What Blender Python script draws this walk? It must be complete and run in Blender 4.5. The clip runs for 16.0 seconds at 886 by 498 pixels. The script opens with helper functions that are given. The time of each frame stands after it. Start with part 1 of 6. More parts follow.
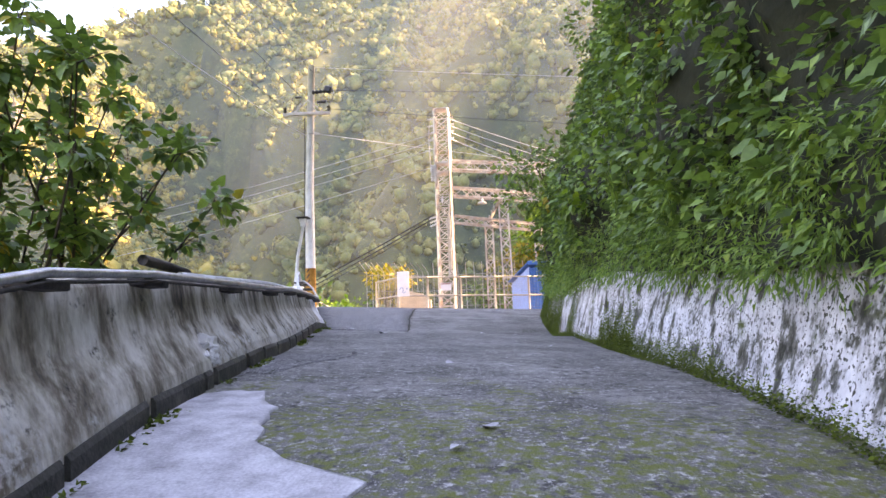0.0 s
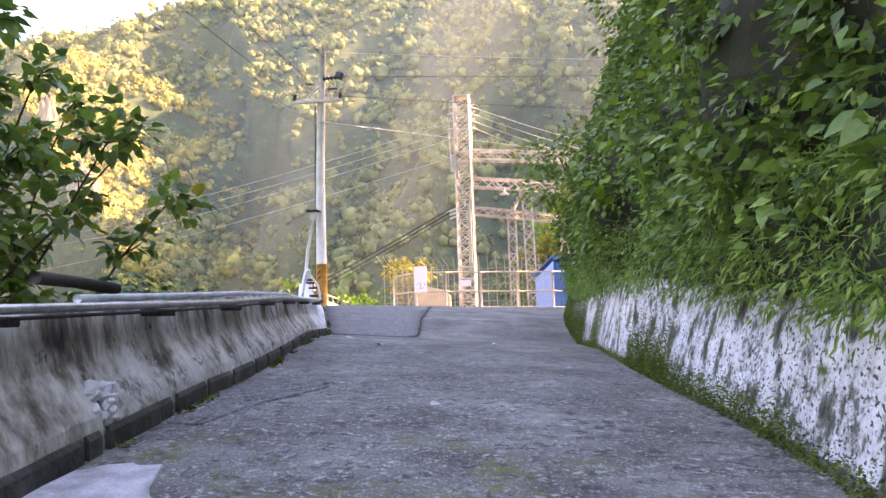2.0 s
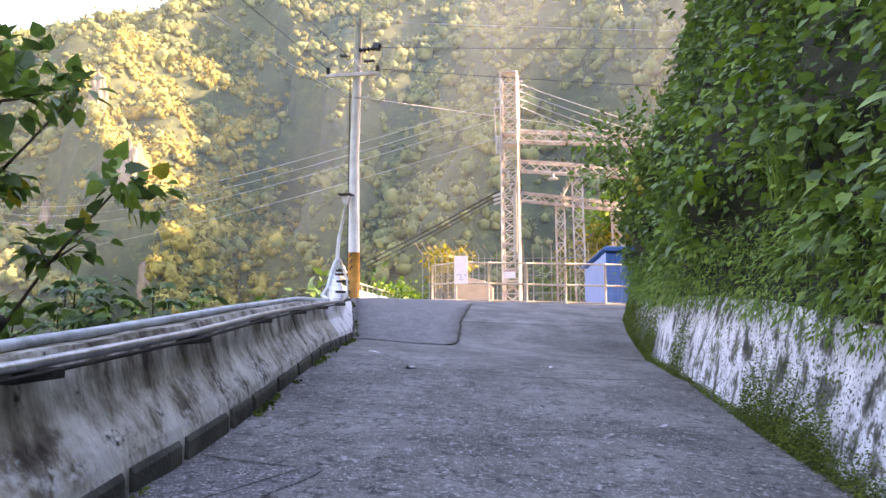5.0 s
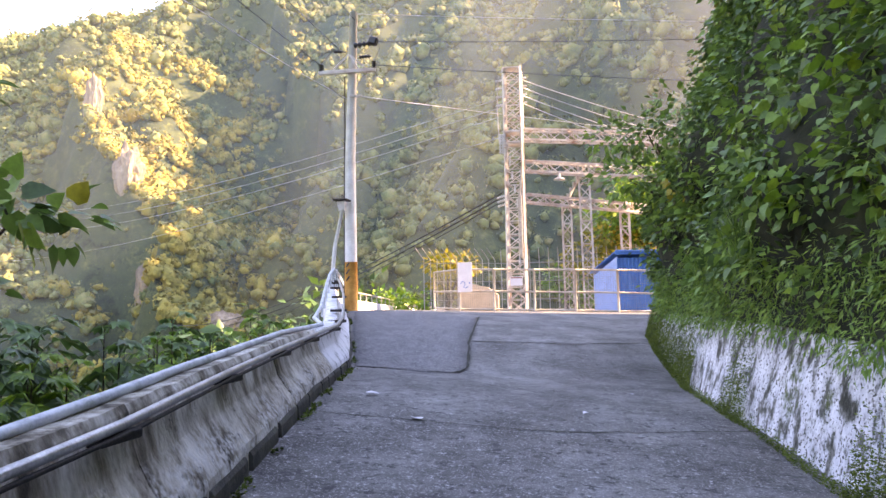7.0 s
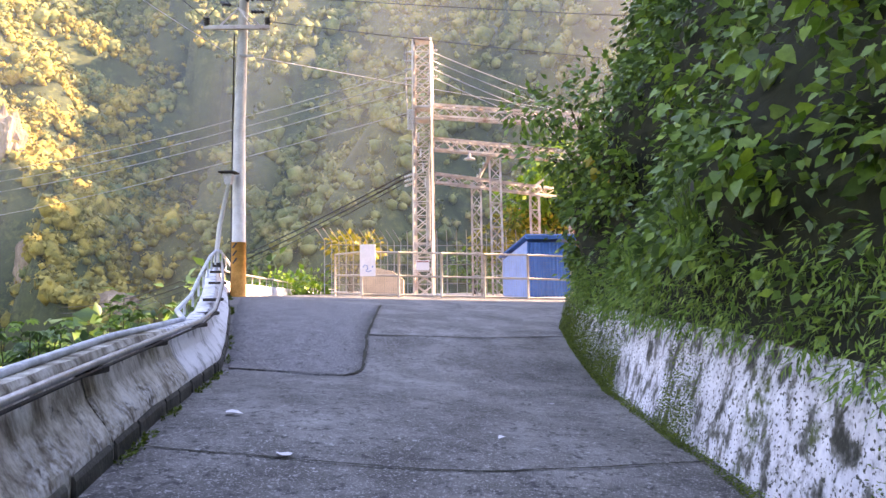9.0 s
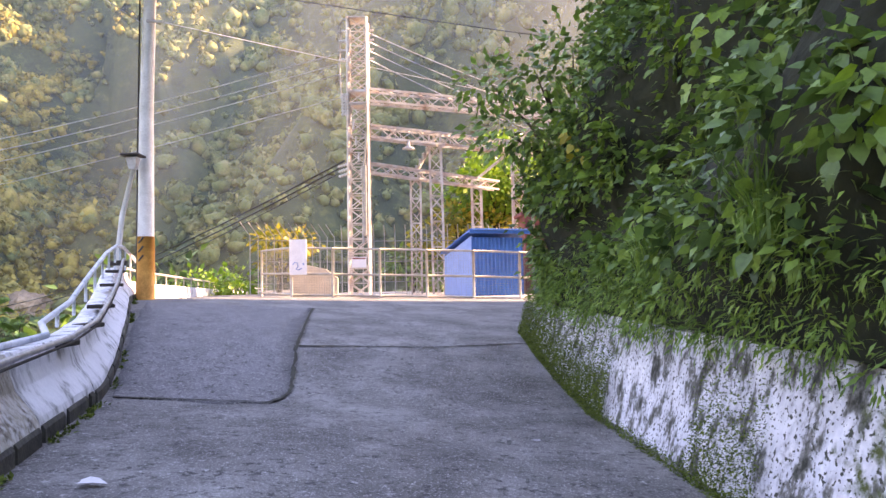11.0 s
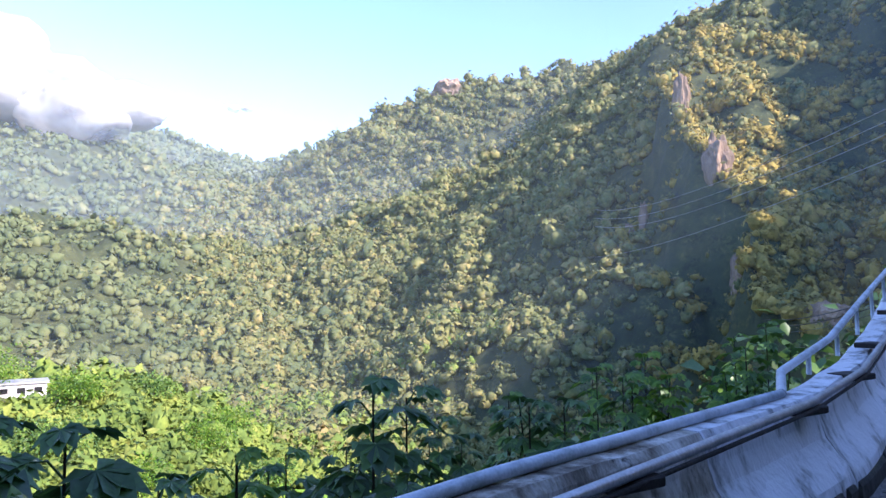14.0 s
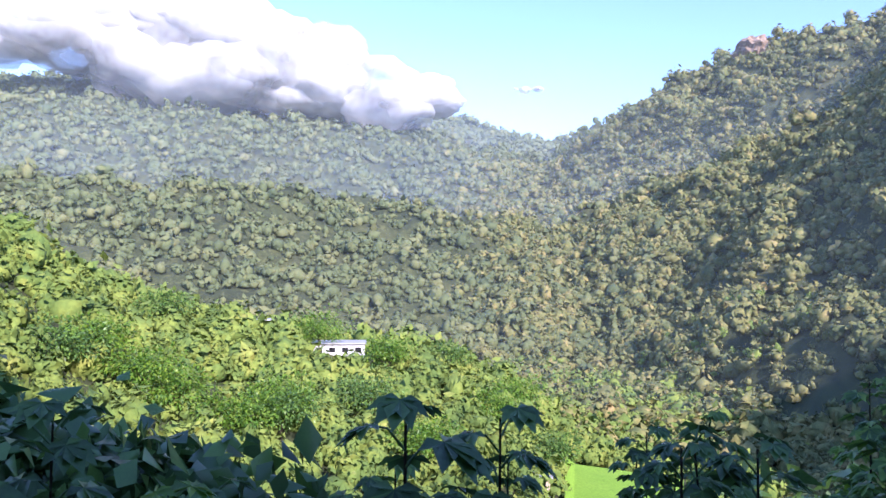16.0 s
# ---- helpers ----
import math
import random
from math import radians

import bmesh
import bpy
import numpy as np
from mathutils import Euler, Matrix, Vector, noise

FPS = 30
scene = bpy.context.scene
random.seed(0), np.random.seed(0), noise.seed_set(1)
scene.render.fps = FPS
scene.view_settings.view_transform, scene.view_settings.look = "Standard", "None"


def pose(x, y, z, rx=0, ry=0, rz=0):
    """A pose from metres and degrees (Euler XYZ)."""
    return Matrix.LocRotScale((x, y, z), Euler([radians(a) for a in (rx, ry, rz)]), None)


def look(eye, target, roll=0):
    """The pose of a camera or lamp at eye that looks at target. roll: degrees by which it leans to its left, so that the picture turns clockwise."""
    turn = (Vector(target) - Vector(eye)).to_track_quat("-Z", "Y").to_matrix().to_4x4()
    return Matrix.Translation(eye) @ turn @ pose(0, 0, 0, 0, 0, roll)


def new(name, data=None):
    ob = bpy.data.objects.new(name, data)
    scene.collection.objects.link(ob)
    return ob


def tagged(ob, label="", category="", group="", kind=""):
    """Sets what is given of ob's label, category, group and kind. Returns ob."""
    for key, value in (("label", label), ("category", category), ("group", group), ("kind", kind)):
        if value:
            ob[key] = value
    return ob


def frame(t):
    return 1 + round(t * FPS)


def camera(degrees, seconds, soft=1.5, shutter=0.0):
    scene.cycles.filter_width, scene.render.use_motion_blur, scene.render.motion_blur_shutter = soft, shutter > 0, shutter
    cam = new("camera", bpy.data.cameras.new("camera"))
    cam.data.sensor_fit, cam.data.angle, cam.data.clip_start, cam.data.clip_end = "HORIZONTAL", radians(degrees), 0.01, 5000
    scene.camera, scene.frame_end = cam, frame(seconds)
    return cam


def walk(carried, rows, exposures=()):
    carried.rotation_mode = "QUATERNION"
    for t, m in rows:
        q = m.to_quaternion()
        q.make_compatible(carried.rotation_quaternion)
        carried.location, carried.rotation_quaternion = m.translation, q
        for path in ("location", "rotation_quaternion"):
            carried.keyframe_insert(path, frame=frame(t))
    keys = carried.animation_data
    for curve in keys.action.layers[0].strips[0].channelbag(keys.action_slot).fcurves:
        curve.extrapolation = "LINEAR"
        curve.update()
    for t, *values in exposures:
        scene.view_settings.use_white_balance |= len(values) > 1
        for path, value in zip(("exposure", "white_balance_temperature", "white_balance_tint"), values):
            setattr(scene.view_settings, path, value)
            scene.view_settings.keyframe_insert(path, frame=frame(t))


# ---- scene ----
cam = camera(65.3, 16.0)
EXPOSURE = [(0, 3.3, 10200, 31), (4, 3.25, 9700, 32), (9.2, 3.1, 9000, 33), (11.5, 3.1, 9200, 36), (13.0, 2.3, 6900, 30), (14.2, 1.62, 5600, 25), (16, 1.4, 5400, 31)]
PATH = [
    (0, (1.0, 0.0, 1.3), (0.813, 1.977, 1.538), -2.1),
    (0.5, (1.09, 0.34, 1.404), (0.857, 2.309, 1.667), -2.3),
    (1, (1.073, 0.708, 1.481), (0.812, 2.675, 1.73), -2.5),
    (1.5, (1.13, 1.023, 1.513), (0.865, 2.992, 1.742), -2.5),
    (2, (1.194, 1.369, 1.605), (0.928, 3.34, 1.817), -1.9),
    (2.5, (1.13, 1.739, 1.691), (0.851, 3.711, 1.879), -0.6),
    (3, (1.134, 2.071, 1.732), (0.835, 4.04, 1.918), 0.7),
    (3.5, (1.123, 2.405, 1.82), (0.804, 4.369, 2.03), 1.3),
    (4, (1.016, 2.751, 1.925), (0.669, 4.709, 2.136), 1.0),
    (4.2, (0.966, 2.88, 1.925), (0.606, 4.837, 2.128), 0.8),
    (6.3, (0.646, 4.207, 2.336), (0.255, 6.164, 2.472), -1.5),
    (6.5, (0.583, 4.354, 2.358), (0.191, 6.311, 2.5), -1.4),
    (7, (0.457, 4.706, 2.414), (0.076, 6.663, 2.575), -1.1),
    (7.5, (0.437, 5.093, 2.481), (0.094, 7.056, 2.654), -0.6),
    (8, (0.354, 5.463, 2.513), (0.062, 7.435, 2.677), -0.4),
    (8.5, (0.318, 5.849, 2.521), (0.096, 7.832, 2.655), -0.5),
    (9, (0.359, 6.3, 2.55), (0.24, 8.294, 2.653), -0.6),
    (9.2, (0.338, 6.47, 2.542), (0.267, 8.466, 2.643), -0.6),
    (11.3, (0.037, 8.43, 2.634), (0.112, 10.427, 2.721), -1.0),
    (11.5, (0.008, 8.609, 2.656), (0.04, 10.607, 2.74), -1.3),
    (12, (-0.155, 9.028, 2.677), (-0.348, 11.017, 2.758), -2.0),
    (12.5, (-0.298, 9.348, 2.717), (-0.967, 11.23, 2.811), -3.6),
    (13, (-0.381, 9.691, 2.778), (-1.523, 11.327, 2.917), -3.5),
    (13.5, (-0.529, 10.053, 2.816), (-1.979, 11.421, 2.978), -2.5),
    (14, (-0.598, 10.391, 2.802), (-2.291, 11.445, 2.958), -0.8),
    (14.5, (-0.715, 10.744, 2.805), (-2.56, 11.508, 2.917), 0.3),
    (15, (-0.893, 11.117, 2.819), (-2.819, 11.651, 2.886), 0.2),
    (15.5, (-1.074, 11.547, 2.844), (-3.038, 11.921, 2.906), 0.1),
    (16, (-1.336, 11.927, 2.862), (-3.314, 12.211, 2.953), 0.6),
]
walk(cam, [(t, look(eye, target, roll)) for t, eye, target, roll in PATH], exposures=EXPOSURE)

# ---- sky and sun ----
SUN_ELEVATION = 29.0
SUN_AZIMUTH = 71.0         # degrees clockwise from +y: the sun stands ahead and to the right
world = bpy.data.worlds.new("world")
scene.world = world
world.use_nodes = True
wn = world.node_tree
sky = wn.nodes.new("ShaderNodeTexSky")
sky.sky_type = "NISHITA"
sky.sun_disc = False
sky.sun_elevation = radians(SUN_ELEVATION)
sky.sun_rotation = radians(SUN_AZIMUTH)
sky.air_density, sky.dust_density, sky.ozone_density, sky.altitude = 1.0, 0.3, 1.6, 600
tint = wn.nodes.new("ShaderNodeMix")
tint.data_type, tint.blend_type = "RGBA", "MULTIPLY"
tint.inputs[0].default_value = 1.0
tint.inputs[7].default_value = (0.93, 0.96, 1.0, 1)
wn.links.new(sky.outputs[0], tint.inputs[6])
wn.links.new(tint.outputs[2], wn.nodes["Background"].inputs[0])
wn.nodes["Background"].inputs[1].default_value = 0.15
sun_data = bpy.data.lights.new("sun", "SUN")
sun_data.energy, sun_data.angle, sun_data.color = 3.3, radians(0.6), (1.0, 0.86, 0.64)
sun = new("sun", sun_data)
_a, _e = radians(SUN_AZIMUTH), radians(SUN_ELEVATION)
TO_SUN = Vector((math.sin(_a) * math.cos(_e), math.cos(_a) * math.cos(_e), math.sin(_e)))
sun.matrix_world = look((0, 0, 60), Vector((0, 0, 60)) - TO_SUN)

rng = np.random.default_rng(7)


# ---- materials ----
def material(name, stops, scale=3.0, rough=0.8, bump=0.2, bump_scale=40.0, metal=0.0, coords="Object", detail=6.0, island=0.0,
             transmit=0.0, stretch=(1, 1, 1), random_object=0.0, speckle=None):
    """A surface whose colour runs through stops along two scales of noise, with fine relief."""
    m = bpy.data.materials.new(name)
    m.use_nodes = True
    nt = m.node_tree
    N, L = nt.nodes, nt.links
    b = N["Principled BSDF"]
    tc = N.new("ShaderNodeTexCoord")
    mp = N.new("ShaderNodeMapping")
    mp.inputs["Scale"].default_value = stretch
    L.new(tc.outputs[coords], mp.inputs[0])
    n1 = N.new("ShaderNodeTexNoise")
    n1.inputs["Scale"].default_value, n1.inputs["Detail"].default_value = scale, detail
    n1.inputs["Roughness"].default_value = 0.62
    L.new(mp.outputs[0], n1.inputs[0])
    value = n1.outputs[0]
    if island:
        geo = N.new("ShaderNodeNewGeometry")
        mix = N.new("ShaderNodeMix")
        mix.inputs[0].default_value = island
        L.new(value, mix.inputs[2])
        L.new(geo.outputs["Random Per Island"], mix.inputs[3])
        value = mix.outputs[0]
    if random_object:
        info = N.new("ShaderNodeObjectInfo")
        mix = N.new("ShaderNodeMix")
        mix.inputs[0].default_value = random_object
        L.new(value, mix.inputs[2])
        L.new(info.outputs["Random"], mix.inputs[3])
        value = mix.outputs[0]
    ramp = N.new("ShaderNodeValToRGB")
    els = ramp.color_ramp.elements
    while len(els) < len(stops):
        els.new(0.5)
    for el, (p, c) in zip(els, stops):
        el.position, el.color = p, (*c, 1)
    L.new(value, ramp.inputs[0])
    colour = ramp.outputs[0]
    n2 = N.new("ShaderNodeTexNoise")
    n2.inputs["Scale"].default_value, n2.inputs["Detail"].default_value = bump_scale, 5
    L.new(mp.outputs[0], n2.inputs[0])
    fine = N.new("ShaderNodeMix")
    fine.data_type, fine.blend_type = "RGBA", "OVERLAY"
    fine.inputs[0].default_value = 0.45
    L.new(colour, fine.inputs[6])
    L.new(n2.outputs[0], fine.inputs[7])
    colour = fine.outputs[2]
    if speckle:
        vs, width, sc = speckle
        vo = N.new("ShaderNodeTexNoise")
        vo.inputs["Scale"].default_value, vo.inputs["Detail"].default_value = vs, 2
        L.new(tc.outputs[coords], vo.inputs[0])
        cut = N.new("ShaderNodeMapRange")
        cut.inputs[1].default_value, cut.inputs[2].default_value = width, width + 0.05
        L.new(vo.outputs[0], cut.inputs[0])
        sm = N.new("ShaderNodeMix")
        sm.data_type = "RGBA"
        L.new(cut.outputs[0], sm.inputs[0])
        L.new(colour, sm.inputs[6])
        sm.inputs[7].default_value = (*sc, 1)
        colour = sm.outputs[2]
    L.new(colour, b.inputs["Base Color"])
    b.inputs["Roughness"].default_value = rough
    b.inputs["Metallic"].default_value = metal
    if bump:
        bp = N.new("ShaderNodeBump")
        bp.inputs["Strength"].default_value, bp.inputs["Distance"].default_value = bump, 0.02
        L.new(n2.outputs[0], bp.inputs["Height"])
        L.new(bp.outputs[0], b.inputs["Normal"])
    if transmit:
        tr = N.new("ShaderNodeBsdfTranslucent")
        mx = N.new("ShaderNodeMixShader")
        mx.inputs[0].default_value = transmit
        L.new(colour, tr.inputs[0])
        L.new(b.outputs[0], mx.inputs[1])
        L.new(tr.outputs[0], mx.inputs[2])
        L.new(mx.outputs[0], N["Material Output"].inputs[0])
    return m


def overlay_mask(m, colour, axis_lo, axis_hi, axis="Y", scale=2.0, threshold=0.5, soft=0.12, fine=14.0):
    """Lays patches of growth or paint of another colour over a material, denser between two places along an axis."""
    nt = m.node_tree
    N, L = nt.nodes, nt.links
    b = N["Principled BSDF"]
    old = b.inputs["Base Color"].links[0].from_socket
    tc = N.new("ShaderNodeTexCoord")
    n = N.new("ShaderNodeTexNoise")
    n.inputs["Scale"].default_value, n.inputs["Detail"].default_value = scale, 9
    n.inputs["Roughness"].default_value = 0.7
    L.new(tc.outputs["Object"], n.inputs[0])
    sep = N.new("ShaderNodeSeparateXYZ")
    L.new(tc.outputs["Object"], sep.inputs[0])
    rangemap = N.new("ShaderNodeMapRange")
    rangemap.inputs[1].default_value, rangemap.inputs[2].default_value = axis_lo, axis_hi
    rangemap.inputs[3].default_value, rangemap.inputs[4].default_value = 0.22, -0.3
    L.new(sep.outputs[axis], rangemap.inputs[0])
    add = N.new("ShaderNodeMath")
    L.new(n.outputs[0], add.inputs[0])
    L.new(rangemap.outputs[0], add.inputs[1])
    cut = N.new("ShaderNodeMapRange")
    cut.inputs[1].default_value, cut.inputs[2].default_value = threshold, threshold + soft
    L.new(add.outputs[0], cut.inputs[0])
    n3 = N.new("ShaderNodeTexNoise")
    n3.inputs["Scale"].default_value, n3.inputs["Detail"].default_value = fine, 6
    L.new(tc.outputs["Object"], n3.inputs[0])
    cut2 = N.new("ShaderNodeMapRange")
    cut2.inputs[1].default_value, cut2.inputs[2].default_value = 0.42, 0.62
    L.new(n3.outputs[0], cut2.inputs[0])
    mul = N.new("ShaderNodeMath")
    mul.operation = "MULTIPLY"
    L.new(cut.outputs[0], mul.inputs[0])
    L.new(cut2.outputs[0], mul.inputs[1])
    mix = N.new("ShaderNodeMix")
    mix.data_type = "RGBA"
    L.new(mul.outputs[0], mix.inputs[0])
    L.new(old, mix.inputs[6])
    mix.inputs[7].default_value = (*colour, 1)
    L.new(mix.outputs[2], b.inputs["Base Color"])
    return m


M_ROAD = material("road_concrete", [(0.32, (0.070, 0.065, 0.060)), (0.45, (0.135, 0.128, 0.121)), (0.57, (0.200, 0.191, 0.182)), (0.72, (0.31, 0.297, 0.284))], 1.3, 0.75, 1.0, 60, detail=12,
                  speckle=(60.0, 0.60, (0.40, 0.385, 0.38)))
overlay_mask(M_ROAD, (0.045, 0.042, 0.043), -60.0, 90.0, "Y", 17.0, 0.47, 0.05, 7.0)
overlay_mask(M_ROAD, (0.50, 0.485, 0.48), -60.0, 90.0, "Y", 24.0, 0.54, 0.04, 9.0)
overlay_mask(M_ROAD, (0.13, 0.145, 0.025), 3.0, 6.8, "Y", 1.6, 0.46, 0.12, 16.0)
M_PATCH = material("asphalt_patch", [(0.3, (0.102, 0.097, 0.102)), (0.7, (0.202, 0.193, 0.202))], 3.5, 0.78, 1.0, 70, detail=12, speckle=(65.0, 0.58, (0.42, 0.41, 0.40)))
overlay_mask(M_PATCH, (0.04, 0.038, 0.039), -60.0, 90.0, "Y", 18.0, 0.46, 0.05, 7.0)
overlay_mask(M_PATCH, (0.48, 0.465, 0.46), -60.0, 90.0, "Y", 25.0, 0.53, 0.04, 9.0)
M_PALE = material("pale_screed", [(0.3, (0.30, 0.28, 0.30)), (0.5, (0.48, 0.46, 0.49)), (0.7, (0.64, 0.62, 0.65))], 5.0, 0.8, 0.35, 60)
M_CRACK = material("crack_dirt", [(0.3, (0.015, 0.013, 0.011)), (0.7, (0.05, 0.05, 0.03))], 8, 0.9, 0.4, 60)
M_YARD = material("yard_concrete", [(0.3, (0.35, 0.32, 0.30)), (0.7, (0.52, 0.48, 0.45))], 1.2, 0.8, 0.4, 50)
M_BARRIER = material("weathered_concrete", [(0.33, (0.055, 0.042, 0.030)), (0.42, (0.20, 0.165, 0.125)), (0.50, (0.42, 0.375, 0.31)), (0.63, (0.72, 0.68, 0.62))],
                     4.5, 0.85, 0.9, 34, stretch=(1, 1, 0.34), detail=14)
M_BARRIER_WHITE = material("limewashed_concrete", [(0.33, (0.16, 0.155, 0.145)), (0.41, (0.52, 0.52, 0.53)), (0.48, (0.78, 0.78, 0.81)), (0.65, (0.85, 0.85, 0.88))],
                           5.0, 0.8, 0.7, 34, stretch=(1, 1, 0.3), detail=12)
overlay_mask(M_BARRIER, (0.62, 0.60, 0.57), 0.05, 0.75, "Z", 3.0, 0.52, 0.10, 20.0)
overlay_mask(M_BARRIER, (0.06, 0.05, 0.04), -30.0, 60.0, "Y", 5.0, 0.60, 0.08, 30.0)
M_FOOT = material("dark_footing", [(0.3, (0.016, 0.016, 0.013)), (0.55, (0.065, 0.062, 0.052)), (0.8, (0.169, 0.169, 0.130))], 3, 0.8, 0.6, 30)
M_WALL = material("limewashed_wall", [(0.35, (0.035, 0.036, 0.026)), (0.43, (0.19, 0.19, 0.175)), (0.48, (0.60, 0.61, 0.65)), (0.65, (0.82, 0.83, 0.87))],
                  5.5, 0.85, 0.9, 30, stretch=(1, 1, 0.6), detail=14, speckle=(34.0, 0.58, (0.06, 0.065, 0.05)))
overlay_mask(M_WALL, (0.075, 0.10, 0.022), -60.0, 90.0, "Y", 1.1, 0.55, 0.06, 12.0)
overlay_mask(M_WALL, (0.05, 0.052, 0.035), -60.0, 90.0, "Y", 1.6, 0.50, 0.10, 26.0)
# Near-black green soil: the deep shade between leaves is put into this colour.
M_SHADED_SOIL = material("shaded_bank_soil", [(0.3, (0.008, 0.011, 0.004)), (0.7, (0.028, 0.032, 0.013))], 2, 0.95, 0.8, 12)
M_STEEL = material("galvanised_pipe", [(0.3, (0.30, 0.30, 0.31)), (0.6, (0.52, 0.52, 0.54)), (0.8, (0.68, 0.68, 0.70))], 6, 0.38, 0.15, 60, metal=0.75)
M_PIPE_BLUE = material("painted_pipe", [(0.3, (0.30, 0.34, 0.36)), (0.5, (0.55, 0.60, 0.66)), (0.7, (0.70, 0.74, 0.80))], 5, 0.5, 0.2, 60, metal=0.2)
M_BRACKET = material("dark_bracket", [(0.3, (0.012, 0.011, 0.01)), (0.7, (0.05, 0.04, 0.035))], 8, 0.7, 0.3, 40, metal=0.3)
M_FENCE = material("fence_paint", [(0.3, (0.30, 0.27, 0.23)), (0.7, (0.48, 0.44, 0.39))], 6, 0.55, 0.2, 60)
M_MESH = material("fence_wire", [(0.3, (0.20, 0.19, 0.17)), (0.7, (0.36, 0.34, 0.31))], 6, 0.5, 0.1, 60, metal=0.3)
M_LATTICE = material("rusty_lattice", [(0.28, (0.26, 0.14, 0.10)), (0.40, (0.46, 0.36, 0.31)), (0.55, (0.62, 0.57, 0.53)), (0.8, (0.74, 0.71, 0.68))], 1.6, 0.55, 0.2, 40)
M_POLE = material("pole_concrete", [(0.3, (0.52, 0.50, 0.46)), (0.7, (0.74, 0.72, 0.68))], 3, 0.75, 0.3, 40)
M_ORANGE = material("orange_band", [(0.3, (0.50, 0.20, 0.03)), (0.7, (0.75, 0.36, 0.08))], 5, 0.7, 0.3, 40)
M_BLACK = material("black_insulator", [(0.3, (0.01, 0.01, 0.012)), (0.7, (0.03, 0.03, 0.035))], 5, 0.35, 0.1, 40)
M_CERAMIC = material("porcelain", [(0.3, (0.45, 0.42, 0.40)), (0.7, (0.72, 0.70, 0.68))], 5, 0.25, 0.05, 40)
M_BLUE = material("blue_sheet", [(0.3, (0.012, 0.10, 0.36)), (0.7, (0.022, 0.16, 0.50))], 2.5, 0.45, 0.15, 30)
M_PALEBLUE = material("pale_blue_sheet", [(0.3, (0.16, 0.30, 0.62)), (0.7, (0.26, 0.42, 0.76))], 2.5, 0.5, 0.15, 30)
M_SIGN = material("sign_board", [(0.3, (0.70, 0.68, 0.72)), (0.7, (0.82, 0.80, 0.84))], 4, 0.5, 0.05, 30)
M_SIGN_BLUE = material("sign_mark", [(0.3, (0.16, 0.26, 0.50)), (0.7, (0.25, 0.36, 0.62))], 6, 0.5, 0.05, 30)
M_RED = material("brick_red_sheet", [(0.3, (0.20, 0.05, 0.045)), (0.7, (0.34, 0.10, 0.085))], 2.5, 0.6, 0.2, 30)
M_CREAM = material("cream_plaster", [(0.3, (0.50, 0.40, 0.30)), (0.7, (0.70, 0.58, 0.46))], 2, 0.85, 0.2, 30)
M_CABLE = material("cable", [(0.3, (0.012, 0.012, 0.014)), (0.7, (0.03, 0.03, 0.035))], 5, 0.5, 0.0, 30)
M_WIRE = material("bare_wire", [(0.3, (0.35, 0.34, 0.33)), (0.7, (0.5, 0.49, 0.48))], 5, 0.4, 0.0, 30, metal=0.5)
M_BARK = material("bark", [(0.3, (0.025, 0.018, 0.012)), (0.7, (0.10, 0.075, 0.05))], 4, 0.9, 0.7, 25, stretch=(1, 1, 0.3))
M_LEAF = material("leaf_green", [(0.15, (0.054, 0.109, 0.029)), (0.45, (0.112, 0.217, 0.044)), (0.75, (0.200, 0.344, 0.057)), (0.93, (0.362, 0.490, 0.073)), (1.0, (0.600, 0.600, 0.073))],
                  0.7, 0.42, 0.1, 30, island=0.62, transmit=0.3)
# Brighter leaf copy: sunlight put into the colour of sunlit plants; also young leaves.
M_LEAF_BRIGHT = material("leaf_bright", [(0.2, (0.081, 0.189, 0.019)), (0.6, (0.176, 0.324, 0.030)), (0.9, (0.351, 0.459, 0.047))], 0.5, 0.45, 0.1, 30, island=0.6, transmit=0.35)
# Darker leaf copy for plants out of the sun: shade put into the colour.
M_LEAF_SHADED = material("leaf_shaded", [(0.2, (0.046, 0.095, 0.034)), (0.6, (0.095, 0.191, 0.046)), (0.95, (0.181, 0.319, 0.064))], 0.7, 0.4, 0.1, 30, island=0.6, transmit=0.25)
# Real yellowing leaves, and backlit yellow put into the colour of substation trees.
M_LEAF_YELLOW = material("leaf_yellowing_backlit", [(0.2, (0.10, 0.14, 0.015)), (0.6, (0.36, 0.30, 0.03)), (0.9, (0.55, 0.40, 0.05))], 0.7, 0.5, 0.1, 30, island=0.6, transmit=0.3)
M_GRASS = material("grass", [(0.2, (0.075, 0.165, 0.030)), (0.6, (0.165, 0.315, 0.050)), (0.95, (0.32, 0.44, 0.09))], 1.5, 0.5, 0.1, 30, island=0.6, transmit=0.3)
M_MOSS = material("moss", [(0.25, (0.033, 0.060, 0.009)), (0.6, (0.112, 0.165, 0.018)), (0.9, (0.225, 0.285, 0.030))], 5, 0.95, 0.9, 40, island=0.4)
M_FOREST = material("forest_floor", [(0.25, (0.025, 0.036, 0.016)), (0.5, (0.05, 0.064, 0.024)), (0.7, (0.085, 0.09, 0.034)), (0.85, (0.15, 0.11, 0.06))], 0.02, 0.95, 1.0, 0.35, detail=12)
overlay_mask(M_FOREST, (0.115, 0.125, 0.042), -3000.0, 3000.0, "Y", 0.16, 0.45, 0.10, 0.7)
overlay_mask(M_FOREST, (0.018, 0.026, 0.010), -3000.0, 3000.0, "Y", 0.10, 0.47, 0.08, 0.9)
